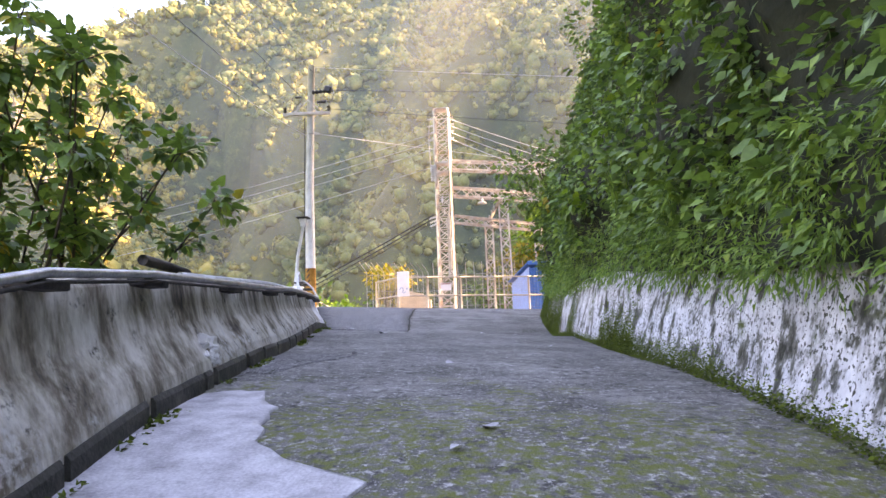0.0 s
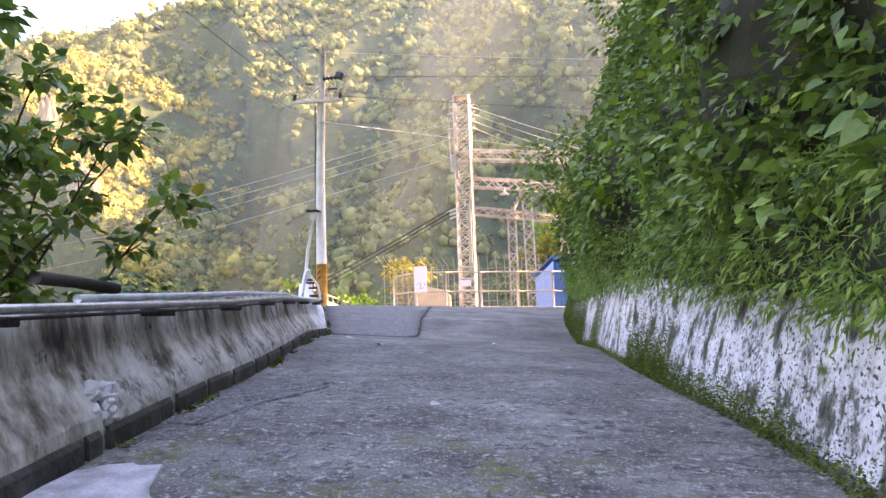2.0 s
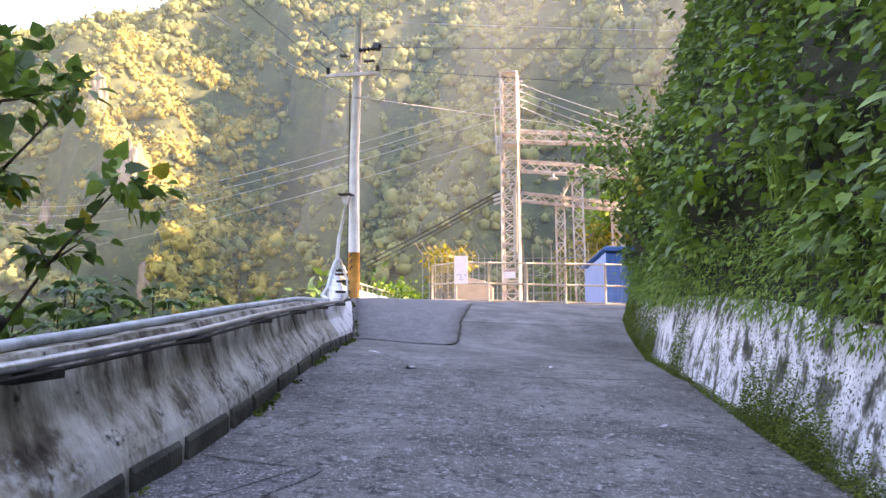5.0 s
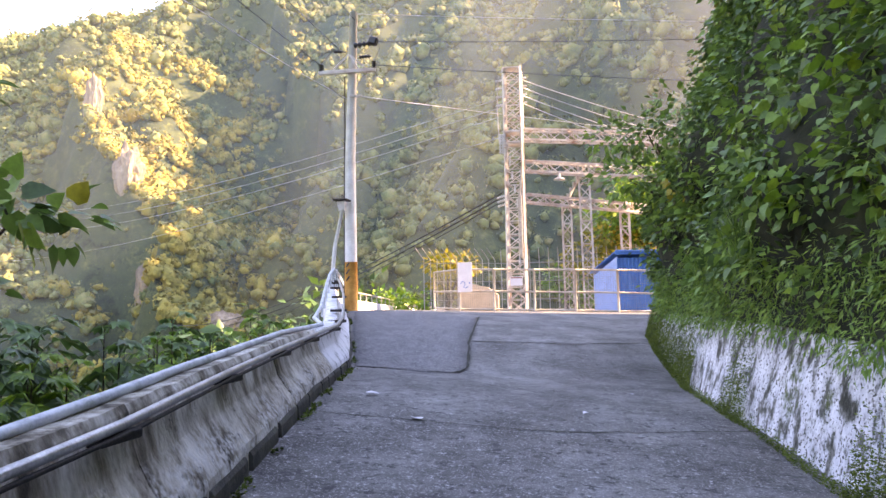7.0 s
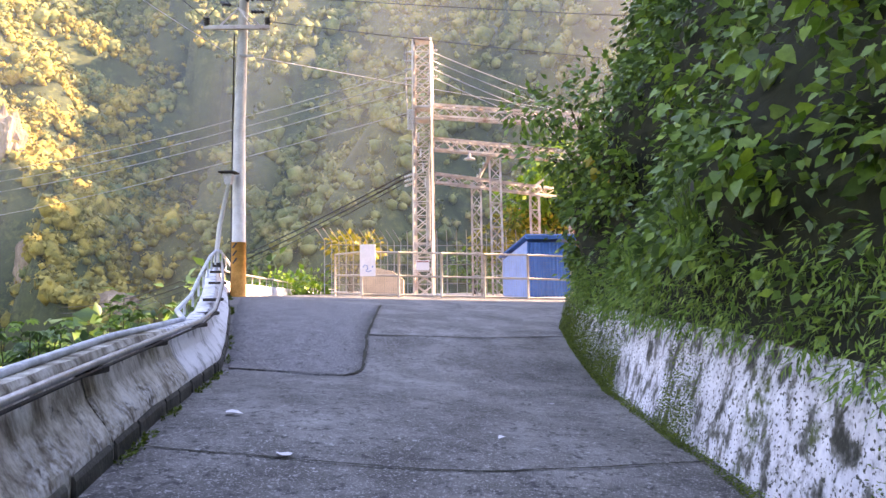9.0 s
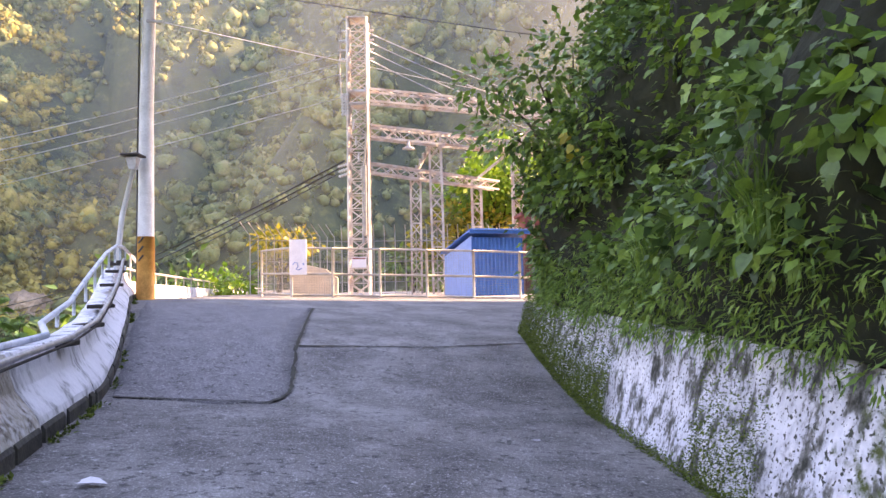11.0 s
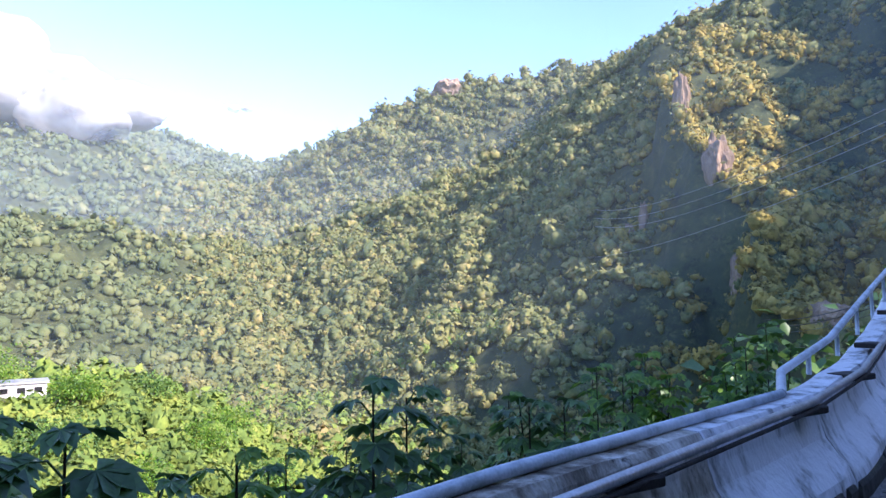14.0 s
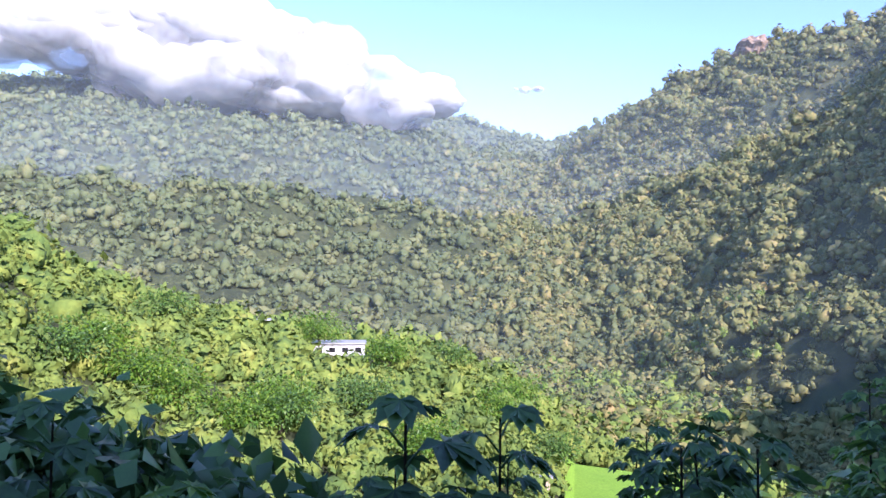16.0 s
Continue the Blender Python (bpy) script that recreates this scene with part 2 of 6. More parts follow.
M_CROWN = material("forest_crowns", [(0.28, (0.060, 0.085, 0.032)), (0.42, (0.125, 0.150, 0.048)), (0.54, (0.205, 0.205, 0.066)), (0.66, (0.295, 0.250, 0.088)), (0.80, (0.36, 0.265, 0.13))], 0.13, 0.9, 1.0, 1.6, island=0.10, detail=3)
# Dry yellow crowns of the spur, with its sunlit gold put into the colour.
M_CROWN_DRY_SUNLIT = material("sunlit_golden_crowns", [(0.28, (0.085, 0.085, 0.022)), (0.42, (0.19, 0.165, 0.036)), (0.56, (0.33, 0.255, 0.050)), (0.75, (0.44, 0.31, 0.075))], 0.13, 0.9, 1.0, 1.6, island=0.10, detail=3)
M_CROWN_VALLEY = material("valley_crowns", [(0.28, (0.065, 0.115, 0.026)), (0.44, (0.130, 0.200, 0.036)), (0.58, (0.215, 0.275, 0.046)), (0.75, (0.33, 0.33, 0.07))], 0.12, 0.9, 1.0, 1.6, island=0.10, detail=3)
M_CROWN_FAR = material("hazy_forest", [(0.28, (0.062, 0.090, 0.040)), (0.5, (0.125, 0.155, 0.060)), (0.72, (0.215, 0.215, 0.085))], 0.05, 0.9, 1.0, 1.6, island=0.10, detail=3)
M_ROCK = material("cliff_rock", [(0.3, (0.12, 0.085, 0.06)), (0.6, (0.32, 0.23, 0.16)), (0.8, (0.45, 0.34, 0.25))], 0.08, 0.9, 1.0, 0.8, stretch=(1, 1, 0.3))
M_FIELD = material("paddy", [(0.3, (0.16, 0.32, 0.02)), (0.7, (0.26, 0.44, 0.035))], 0.05, 0.9, 0.3, 2)
M_ROOF = material("sheet_roof", [(0.3, (0.36, 0.36, 0.37)), (0.7, (0.55, 0.55, 0.56))], 0.4, 0.6, 0.2, 4)


# ---- mesh helpers ----
class Build:
    """Collects vertices and faces of one mesh."""

    def __init__(self):
        self.v, self.f = [], []

    def add(self, verts, faces):
        n = len(self.v)
        self.v += [tuple(p) for p in verts]
        self.f += [tuple(i + n for i in f) for f in faces]
        return self

    def box(self, centre, size, turn=None, bevel=0.0):
        cx, cy, cz = (s / 2 for s in size)
        b = min(bevel, cx * 0.6, cy * 0.6, cz * 0.6)
        if b:
            bm = bmesh.new()
            bmesh.ops.create_cube(bm, size=1)
            bmesh.ops.scale(bm, vec=size, verts=bm.verts)
            bmesh.ops.bevel(bm, geom=bm.edges[:], offset=b, segments=1, affect="EDGES")
            bm.verts.index_update()
            vs, fs = [v.co.copy() for v in bm.verts], [[v.index for v in f.verts] for f in bm.faces]
            bm.free()
        else:
            vs = [Vector((x, y, z)) for x in (-cx, cx) for y in (-cy, cy) for z in (-cz, cz)]
            fs = [(0, 1, 3, 2), (4, 6, 7, 5), (0, 4, 5, 1), (2, 3, 7, 6), (0, 2, 6, 4), (1, 5, 7, 3)]
        if turn is not None:
            vs = [turn @ v for v in vs]
        return self.add([v + Vector(centre) for v in vs], fs)

    def bar(self, a, b, w, h=None):
        """A square bar from a to b."""
        a, b = Vector(a), Vector(b)
        d = b - a
        q = d.to_track_quat("Y", "Z").to_matrix()
        return self.box((a + b) / 2, (w, d.length, h or w), q)

    def tube(self, points, radius, sides=8, caps=True):
        """A round tube along points; radius may be a list."""
        pts = [Vector(p) for p in points]
        radii = radius if isinstance(radius, (list, tuple)) else [radius] * len(pts)
        vs, fs = [], []
        up = None
        for i, p in enumerate(pts):
            d = (pts[min(i + 1, len(pts) - 1)] - pts[max(i - 1, 0)]).normalized()
            if up is None:
                up = Vector((0, 0, 1)) if abs(d.z) < 0.9 else Vector((1, 0, 0))
            side = d.cross(up).normalized()
            up = side.cross(d).normalized()
            for k in range(sides):
                a = 2 * math.pi * k / sides
                vs.append(p + (side * math.cos(a) + up * math.sin(a)) * radii[i])
        for i in range(len(pts) - 1):
            for k in range(sides):
                k2 = (k + 1) % sides
                fs.append((i * sides + k, i * sides + k2, (i + 1) * sides + k2, (i + 1) * sides + k))
        if caps:
            fs += [tuple(range(sides)), tuple(range((len(pts) - 1) * sides + sides - 1, (len(pts) - 1) * sides - 1, -1))]
        return self.add(vs, fs)

    def lathe(self, centre, profile, sides=10, axis=None):
        """A turned body: profile of (radius, height) along axis."""
        q = Vector(axis or (0, 0, 1)).to_track_quat("Z", "Y").to_matrix()
        vs, fs = [], []
        for r, h in profile:
            for k in range(sides):
                a = 2 * math.pi * k / sides
                vs.append(Vector(centre) + q @ Vector((r * math.cos(a), r * math.sin(a), h)))
        n = len(profile)
        for i in range(n - 1):
            for k in range(sides):
                k2 = (k + 1) % sides
                fs.append((i * sides + k, i * sides + k2, (i + 1) * sides + k2, (i + 1) * sides + k))
        fs += [tuple(range(sides - 1, -1, -1)), tuple(range((n - 1) * sides, n * sides))]
        return self.add(vs, fs)


def mesh_object(name, verts, faces, mat, parent=None, smooth=False):
    me = bpy.data.meshes.new(name)
    me.from_pydata([tuple(v) for v in verts], [], faces)
    me.materials.append(mat)
    if smooth:
        me.shade_smooth()
    ob = new(name, me)
    ob.parent = parent
    return ob


def part(name, build, mat, parent=None, label="", smooth=False):
    ob = mesh_object(name, build.v, build.f, mat, parent, smooth)
    return tagged(ob, label) if label else ob


def thing(name, label, category, group="", kind="", at=(0, 0, 0)):
    ob = new(name)
    ob.location = at
    ob.empty_display_size = 0.1
    return tagged(ob, label, category, group, kind)


def raw_mesh(name, verts, quads, mat, parent=None):
    """A large mesh from arrays of vertices and of faces with one corner count."""
    me = bpy.data.meshes.new(name)
    verts, quads = np.asarray(verts, np.float32), np.asarray(quads, np.int32)
    c = quads.shape[1]
    me.vertices.add(len(verts))
    me.vertices.foreach_set("co", verts.ravel())
    me.loops.add(quads.size)
    me.loops.foreach_set("vertex_index", quads.ravel())
    me.polygons.add(len(quads))
    me.polygons.foreach_set("loop_start", np.arange(0, quads.size, c, dtype=np.int32))
    me.update(calc_edges=True)
    me.validate()
    me.materials.append(mat)
    ob = new(name, me)
    ob.parent = parent
    return ob


# leaf shapes: x across, y along, z up
LEAF_SIMPLE = (np.array([(0, 0, 0), (0.30, 0.42, 0.07), (0, 0.48, 0), (-0.30, 0.42, 0.07), (0, 1, -0.10)]), np.array([(0, 1, 2), (0, 2, 3), (1, 4, 2), (2, 4, 3)]))
LEAF_HEART = (np.array([(0, 0, 0), (0.24, -0.06, 0.04), (0.42, 0.22, 0.08), (0.30, 0.60, 0.03), (0, 1.05, -0.14), (-0.30, 0.60, 0.03), (-0.42, 0.22, 0.08), (-0.24, -0.06, 0.04), (0, 0.3, -0.01), (0, 0.62, -0.03)]),
              np.array([(0, 1, 8), (1, 2, 8), (2, 3, 9), (2, 9, 8), (3, 4, 9), (0, 8, 7), (7, 8, 6), (6, 9, 5), (6, 8, 9), (5, 9, 4)]))
LEAF_NARROW = (np.array([(0, 0, 0), (0.11, 0.35, 0.03), (0, 0.5, 0), (-0.11, 0.35, 0.03), (0, 1, -0.16)]), LEAF_SIMPLE[1])


def scatter(points, directions, sizes, shape, spin=0.5, seed=1):
    """Leaf meshes: at each point a leaf that points along its direction."""
    g = np.random.default_rng(seed)
    tv, tf = shape
    n = len(points)
    d = np.asarray(directions, float)
    d /= np.linalg.norm(d, axis=1, keepdims=True) + 1e-9
    up = np.tile((0.0, 0.0, 1.0), (n, 1)) + g.normal(0, spin, (n, 3))
    side = np.cross(d, up)
    side /= np.linalg.norm(side, axis=1, keepdims=True) + 1e-9
    top = np.cross(side, d)
    s = np.asarray(sizes, float)[:, None, None]
    v = (tv[None, :, 0:1] * side[:, None] + tv[None, :, 1:2] * d[:, None] + tv[None, :, 2:3] * top[:, None]) * s + np.asarray(points, float)[:, None]
    f = tf[None] + (np.arange(n) * len(tv))[:, None, None]
    return v.reshape(-1, 3), f.reshape(-1, 3)


# ---- the lie of the land ----
ROAD_Y = np.array([-30, -12, -4, 0, 3.7, 5, 6.5, 8, 10, 12, 14, 16, 17, 18.5, 20, 22, 24, 26, 30, 60])
ROAD_Z = np.array([-5.0, -2.2, -0.68, 0.10, 0.80, 0.92, 1.02, 1.08, 1.17, 1.27, 1.25, 1.22, 1.33, 1.57, 1.74, 1.93, 2.05, 2.09, 2.08, 2.0])
BASE_Y = np.array([-12, 0, 2, 5, 7.2, 8.3, 11.6, 12.85, 15.4, 17, 19, 21, 23, 24.5, 26, 60])
BASE_X = np.array([0.2, -0.7, -0.9, -1.2, -1.5, -1.68, -2.35, -2.62, -3.2, -3.72, -4.42, -5.2, -6.0, -6.45, -6.7, -11.5])
WALL_Y = np.array([-14, -4, 0, 3.4, 5.8, 8.4, 9.7, 12.5, 16.4, 18.5, 20.5])
WALL_X = np.array([2.9, 2.85, 2.75, 2.66, 2.6, 2.4, 2.3, 2.1, 2.05, 1.93, 1.97])
WALL_TOP_Y = np.array([-14, 0, 3.4, 4.5, 6.4, 8, 10, 12, 16, 20.5])
WALL_TOP_Z = np.array([-1.2, 1.2, 1.56, 1.63, 1.76, 1.90, 2.06, 2.14, 2.16, 2.22])


def road_z(x, y):
    cross = np.interp(y, [-5, 2, 5, 9, 20, 24, 29], [0.0, 0.02, 0.045, 0.06, 0.075, 0.05, 0.02])
    return np.interp(y, ROAD_Y, ROAD_Z) - cross * np.clip(x, -5, 5)


def base_x(y):
    return np.interp(y, BASE_Y, BASE_X)


def wall_x(y):
    return np.interp(y, WALL_Y, WALL_X)


EYE0 = np.array([-1.0, 11.0, 2.8])
def smooth(t):
    t = np.clip(t, 0, 1)
    return t * t * (3 - 2 * t)


def fbm(x, y, scale, seed=0.0, octaves=5):
    """Value noise made of turned sines, cheap for arrays."""
    out, amp = np.zeros_like(x, dtype=float), 1.0
    for k in range(octaves):
        a = 1.1 + 2.4 * k + seed
        u, v = x * math.cos(a) + y * math.sin(a), -x * math.sin(a) + y * math.cos(a)
        w = 2 * math.pi / scale * 1.9 ** k
        out += amp * np.sin(u * w + 3.1 * k + 1.7 * np.sin(v * w * 0.63 + seed)) * np.cos(v * w * 0.81 + 1.3 * np.sin(u * w * 0.47 + k))
        amp *= 0.55
    return out


RIDGES = [
    # (bearing, elevation, distance) along each crest, with the fall on its left and right hand
    ([(32.5, 1.5, 215), (33.3, 5.0, 235), (35.9, 10.6, 290), (39.3, 16.0, 355), (37.5, 19.0, 430), (33.0, 22.2, 510)], 2.5, 0.62),
    ([(-30, 27, 420), (-18, 29, 440), (-9, 29.5, 470), (0, 28.5, 510), (9, 28.0, 540), (18, 27.8, 555), (25.5, 26.6, 560), (30.5, 24.0, 545), (34, 22.3, 535), (37.6, 20.8, 555), (41.5, 19.8, 610), (44, 18.6, 680), (47, 16.5, 760)], 0.86, 0.75),
    ([(16.0, 2.5, 165), (9.5, 11.5, 195), (3.5, 19.0, 225), (-3, 24.0, 258), (-11, 26.5, 305), (-15, 29.0, 400)], 1.5, 0.9),
    # Ridge out of view behind the bank, added to shade the canyon.
    ([(-8, 9.0, 165), (-14, 22.0, 195), (-20, 27.0, 230), (-28, 29.0, 300), (-32, 28.0, 400)], 1.6, 0.9),
    ([(47, 19.0, 830), (53, 18.2, 830), (59, 16.8, 900), (64.4, 14.6, 1000), (67, 13.6, 1080), (72.5, 11.0, 1300), (77, 9.0, 1500)], 0.85, 0.85),
    ([(49, 14.8, 735), (51, 14.0, 725), (59, 11.2, 730), (68, 8.8, 790), (80, 7.6, 900), (88, 5.3, 1000), (96, 3.0, 1050)], 0.56, 0.56),
    ([(52, 6.0, 1900), (66, 9.0, 2000), (72, 11.3, 2000), (81, 11.6, 1900), (86, 14.2, 1800), (95, 15.5, 1700), (105, 15.5, 1600), (115, 13.2, 1500), (130, 14.0, 1300), (160, 10, 1100)], 0.37, 0.37),
    ([(-30, 27, 420), (-60, 9, 520), (-100, 8, 520), (-150, 10, 500), (-185, 12, 480), (-225, 13, 700)], 0.85, 0.85),
]


def crest_fall(x, y, crest, left, right):
    """Height of a mountain whose crest runs along given points and whose sides fall evenly."""
    pts = [(EYE0[0] - r * math.sin(radians(a)), EYE0[1] + r * math.cos(radians(a)), EYE0[2] + r * math.tan(radians(e))) for a, e, r in crest]
    best, near = np.full(x.shape, -999.0), np.full(x.shape, 1e9)
    for (ax, ay, az_), (bx, by, bz) in zip(pts[:-1], pts[1:]):
        ux, uy = bx - ax, by - ay
        n2 = ux * ux + uy * uy
        t = np.clip(((x - ax) * ux + (y - ay) * uy) / n2, 0, 1)
        qx, qy = x - (ax + ux * t), y - (ay + uy * t)
        d = np.hypot(qx, qy)
        k = np.where(ux * qy - uy * qx > 0, left, right)
        side = az_ + (bz - az_) * t - k * d
        closer = (side > best) if left == right else (d - 0.01 * k < near)
        best = np.where(closer, side, best)
        near = np.where(closer, d - 0.01 * k, near)
    return best


def land(x, y):
    """Height of the natural ground."""
    x, y = np.asarray(x, float), np.asarray(y, float)
    dx, dy = x - EYE0[0], y - EYE0[1]
    r = np.hypot(dx, dy)
    az = np.degrees(np.arctan2(-dx, dy))
    floor = np.interp(az, [-180, -100, -60, -20, 0, 20, 50, 90, 120, 180], [-8, 5, 5, 0, -25, -45, -50, -42, -25, -8]) + 0.03 * np.clip(r - 220, 0, 900)
    warp = smooth((r - 120) / 120)
    wx, wy = x + warp * 10 * fbm(x, y, 120, 0.9, 3), y + warp * 10 * fbm(x, y, 130, 2.1, 3)
    far = floor
    for crest, left, right in RIDGES:
        far = np.maximum(far, crest_fall(wx, wy, crest, left, right))
    steep = smooth((far - floor) / 60)
    far = far + warp * (0.3 + 0.7 * steep) * np.clip(r / 450, 0.5, 2.2) * 5.0 * fbm(x, y, 95, 0.4)
    knoll = np.interp(az, [60, 66, 72, 76, 83, 90, 95, 105, 110, 114, 120, 132, 145], [-75, -60, -42, -30, -20, -18, -14, -5, 2, 12, 22, 12, -30])
    rise = floor + (knoll - floor) * np.clip((r - 70) / 120, 0, 1) ** 0.8
    rise = np.where(r > 215, knoll - 0.30 * (r - 215), rise)
    far = np.maximum(far, np.where(az > 60, rise, -99))
    # near ground: the yard on the right and ahead, the drop on the left
    left = base_x(y) - 0.45 - x
    yard = np.interp(y, [-30, -4, 4, 12, 20, 26, 40, 60], [-6, -1.6, 0.2, 0.8, 1.2, 1.9, 1.9, -4.0])
    drop = yard - np.interp(y, [-30, 0, 7, 14], [0.20, 0.26, 0.42, 0.55]) * np.clip(left, 0, 200) - 0.15 * np.clip(left, 0, 3)
    near = np.where(left > 0, drop, yard)
    near = near + 0.12 * fbm(x, y, 6.0, 0.2, 3) * (left > 0.4)
    k = smooth((r - 34) / 60)
    return near * (1 - k) + np.maximum(far, floor) * k


azs = np.radians(np.concatenate([np.arange(-180, -34, 4.0), np.arange(-34, 124, 0.6), np.arange(124, 180, 4.0)]))
radii = np.concatenate([np.geomspace(0.6, 60, 60), np.geomspace(62.5, 640, 150), np.geomspace(652, 2600, 70)])
A, Rr = np.meshgrid(azs, radii)
X, Y = EYE0[0] - Rr * np.sin(A), EYE0[1] + Rr * np.cos(A)
Z = land(X, Y)
# the ground stays under the road
on_road = (X > base_x(Y) - 0.7) & (X < wall_x(Y) + 8) & (Y < 45) & (Y > -29)
Z = np.where(on_road, np.minimum(Z, road_z(X, Y) - 0.25), Z)
na, nr = len(azs), len(radii)
idx = np.arange(na * nr).reshape(nr, na)
nxt = np.roll(idx, -1, axis=1)
quads = np.stack([idx[:-1], nxt[:-1], nxt[1:], idx[1:]], -1).reshape(-1, 4)
ground = raw_mesh("ground", np.stack([X, Y, Z], -1).reshape(-1, 3), quads, M_FOREST)
ground.data.shade_smooth()
tagged(ground, "wooded valley floor and steep mountain slopes under morning light", "ground", kind="structure")

# ---- road ----
ys = np.concatenate([np.arange(-20, 0, 1.0), np.arange(0, 26, 0.25), np.arange(26, 62, 1.5)])
us = np.linspace(0, 1, 29)
verts = []
for y in ys:
    x0 = base_x(y) - 0.15
    x1 = wall_x(y) + 0.25 if y < 20.5 else np.interp(y, [20.5, 23, 29, 31, 60], [2.3, 9, 12, -4.2, -6.5])
    for u in us:
        x = x0 + (x1 - x0) * u
        verts.append((x, y, float(road_z(x, y)) + 0.006 * math.sin(x * 3.1 + y * 1.7) * math.sin(y * 2.3)))
nu = len(us)
faces = [(i * nu + j, i * nu + j + 1, (i + 1) * nu + j + 1, (i + 1) * nu + j) for i in range(len(ys) - 1) for j in range(nu - 1)]
road = mesh_object("road", verts, faces, M_ROAD, smooth=True)
tagged(road, "grey weathered concrete road rising to a crest with mossy surface", "road", kind="structure")


def road_strip(name, line, half, mat, lift, label, jitter=0.0, seed=3):
    """A narrow joint or crack laid along a line of plan points."""
    g = random.Random(seed)
    pts = []
    for (xa, ya), (xb, yb) in zip(line[:-1], line[1:]):
        n = max(2, int(math.hypot(xb - xa, yb - ya) / 0.08))
        pts += [(xa + (xb - xa) * i / n, ya + (yb - ya) * i / n) for i in range(n)]
    pts.append(line[-1])
    vs, fs = [], []
    off = 0.0
    for i, (x, y) in enumerate(pts):
        a, b = pts[max(i - 1, 0)], pts[min(i + 1, len(pts) - 1)]
        d = Vector((b[0] - a[0], b[1] - a[1], 0)).normalized()
        s = Vector((-d.y, d.x, 0))
        off = 0.85 * off + g.uniform(-jitter, jitter)
        w = half * g.uniform(0.45, 1.3)
        for k in (-w, w):
            p = Vector((x, y, 0)) + s * (k + off)
            vs.append((p.x, p.y, float(road_z(p.x, p.y)) + lift))
        if i:
            fs.append((2 * i - 2, 2 * i - 1, 2 * i + 1, 2 * i))
    ob = mesh_object(name, vs, fs, mat, road)
    return tagged(ob, label)


def road_sheet(name, outline, mat, lift, label):
    """A thin layer of other paving inside an outline in plan, with its own edge."""
    bm = bmesh.new()
    top = [bm.verts.new((x, y, 0)) for x, y in outline]
    bm.faces.new(top)
    bmesh.ops.triangulate(bm, faces=bm.faces[:])
    for _ in range(3):
        bmesh.ops.subdivide_edges(bm, edges=bm.edges[:], cuts=1, use_grid_fill=True)
    edge = [e for e in bm.edges if e.is_boundary]
    ret = bmesh.ops.extrude_edge_only(bm, edges=edge)
    low = {v for v in ret["geom"] if isinstance(v, bmesh.types.BMVert)}
    for v in bm.verts:
        v.co.z = float(road_z(v.co.x, v.co.y)) + (lift if v not in low else -0.03) + 0.004 * math.sin(v.co.x * 3.1 + v.co.y * 1.7) * math.sin(v.co.y * 2.3)
    me = bpy.data.meshes.new(name)
    bm.to_mesh(me)
    bm.free()
    me.materials.append(mat)
    me.shade_smooth()
    ob = new(name, me)
    ob.parent = road
    return tagged(ob, label)


def ragged(points, amount, seed):
    g = random.Random(seed)
    out = []
    for a, b in zip(points, points[1:] + points[:1]):
        for i in range(5):
            t = i / 5
            out.append((a[0] + (b[0] - a[0]) * t + g.uniform(-amount, amount), a[1] + (b[1] - a[1]) * t + g.uniform(-amount, amount)))
    return out


road_sheet("asphalt_patch", ragged([(-3.1, 15.55), (-1.95, 15.5), (-1.55, 15.65), (-1.42, 16.2), (-1.75, 18.4), (-2.1, 22.4), (-5.4, 22.4), (-4.5, 19.6), (-3.75, 17.2)], 0.03, 4),
           M_PATCH, 0.016, "dark rough asphalt repair patch")
road_sheet("pale_screed", ragged([(-0.95, 1.2), (-0.2, 1.6), (0.15, 2.2), (0.35, 3.0), (-0.1, 3.25), (-0.35, 3.55), (-0.45, 4.2), (-0.75, 4.75), (-1.12, 4.6)], 0.04, 8),
           M_PALE, 0.014, "pale smooth concrete screed with ragged edge")
road_sheet("grey_repair", ragged([(-1.38, 5.65), (-0.98, 5.6), (-0.80, 6.5), (-0.62, 7.25), (-1.42, 7.3)], 0.015, 12), M_PATCH, 0.008, "grey cement repair beside the barrier foot")
road_strip("joint", [(-1.5, 15.62), (-3.15, 15.52)], 0.022, M_CRACK, 0.022, "dark open joint", 0.006)
road_strip("joint", [(-1.5, 15.66), (-1.40, 16.2), (-1.72, 18.4), (-2.05, 22.3)], 0.026, M_CRACK, 0.023, "dark open joint with weeds", 0.01, 5)
road_strip("joint", [(-1.78, 18.4), (0.2, 18.75), (1.9, 19.5)], 0.028, M_CRACK, 0.010, "dark open joint", 0.012, 6)
road_strip("joint", [(-2.3, 11.35), (-0.2, 11.25), (0.4, 11.3), (2.1, 11.95)], 0.012, M_CRACK, 0.010, "fine joint", 0.008, 7)
road_strip("joint", [(-1.4, 7.3), (-0.75, 7.25), (-1.05, 6.5), (-1.0, 5.6)], 0.008, M_CRACK, 0.010, "fine joint", 0.008, 9)
road_strip("joint", [(-1.65, 8.6), (0.4, 8.7), (2.3, 9.2)], 0.006, M_CRACK, 0.010, "fine joint", 0.012, 10)

# ---- retaining wall on the right ----
wy = np.arange(-14, 20.51, 0.25)
vs, fs = [], []
for y in wy:
    xb, zt = wall_x(y), np.interp(y, WALL_TOP_Y, WALL_TOP_Z)
    zb = float(road_z(xb, y)) - 0.3
    for k in range(7):
        t = k / 6
        vs.append((xb + 0.36 * t + 0.02 * math.sin(y * 1.3 + t * 4) - 0.06, y, zb + (zt - zb) * t + (0.03 * math.sin(y * 2.1) if k == 6 else 0)))
    vs.append((xb + 0.75, y, zt + 0.02))
    vs.append((xb + 0.85, y, zb))
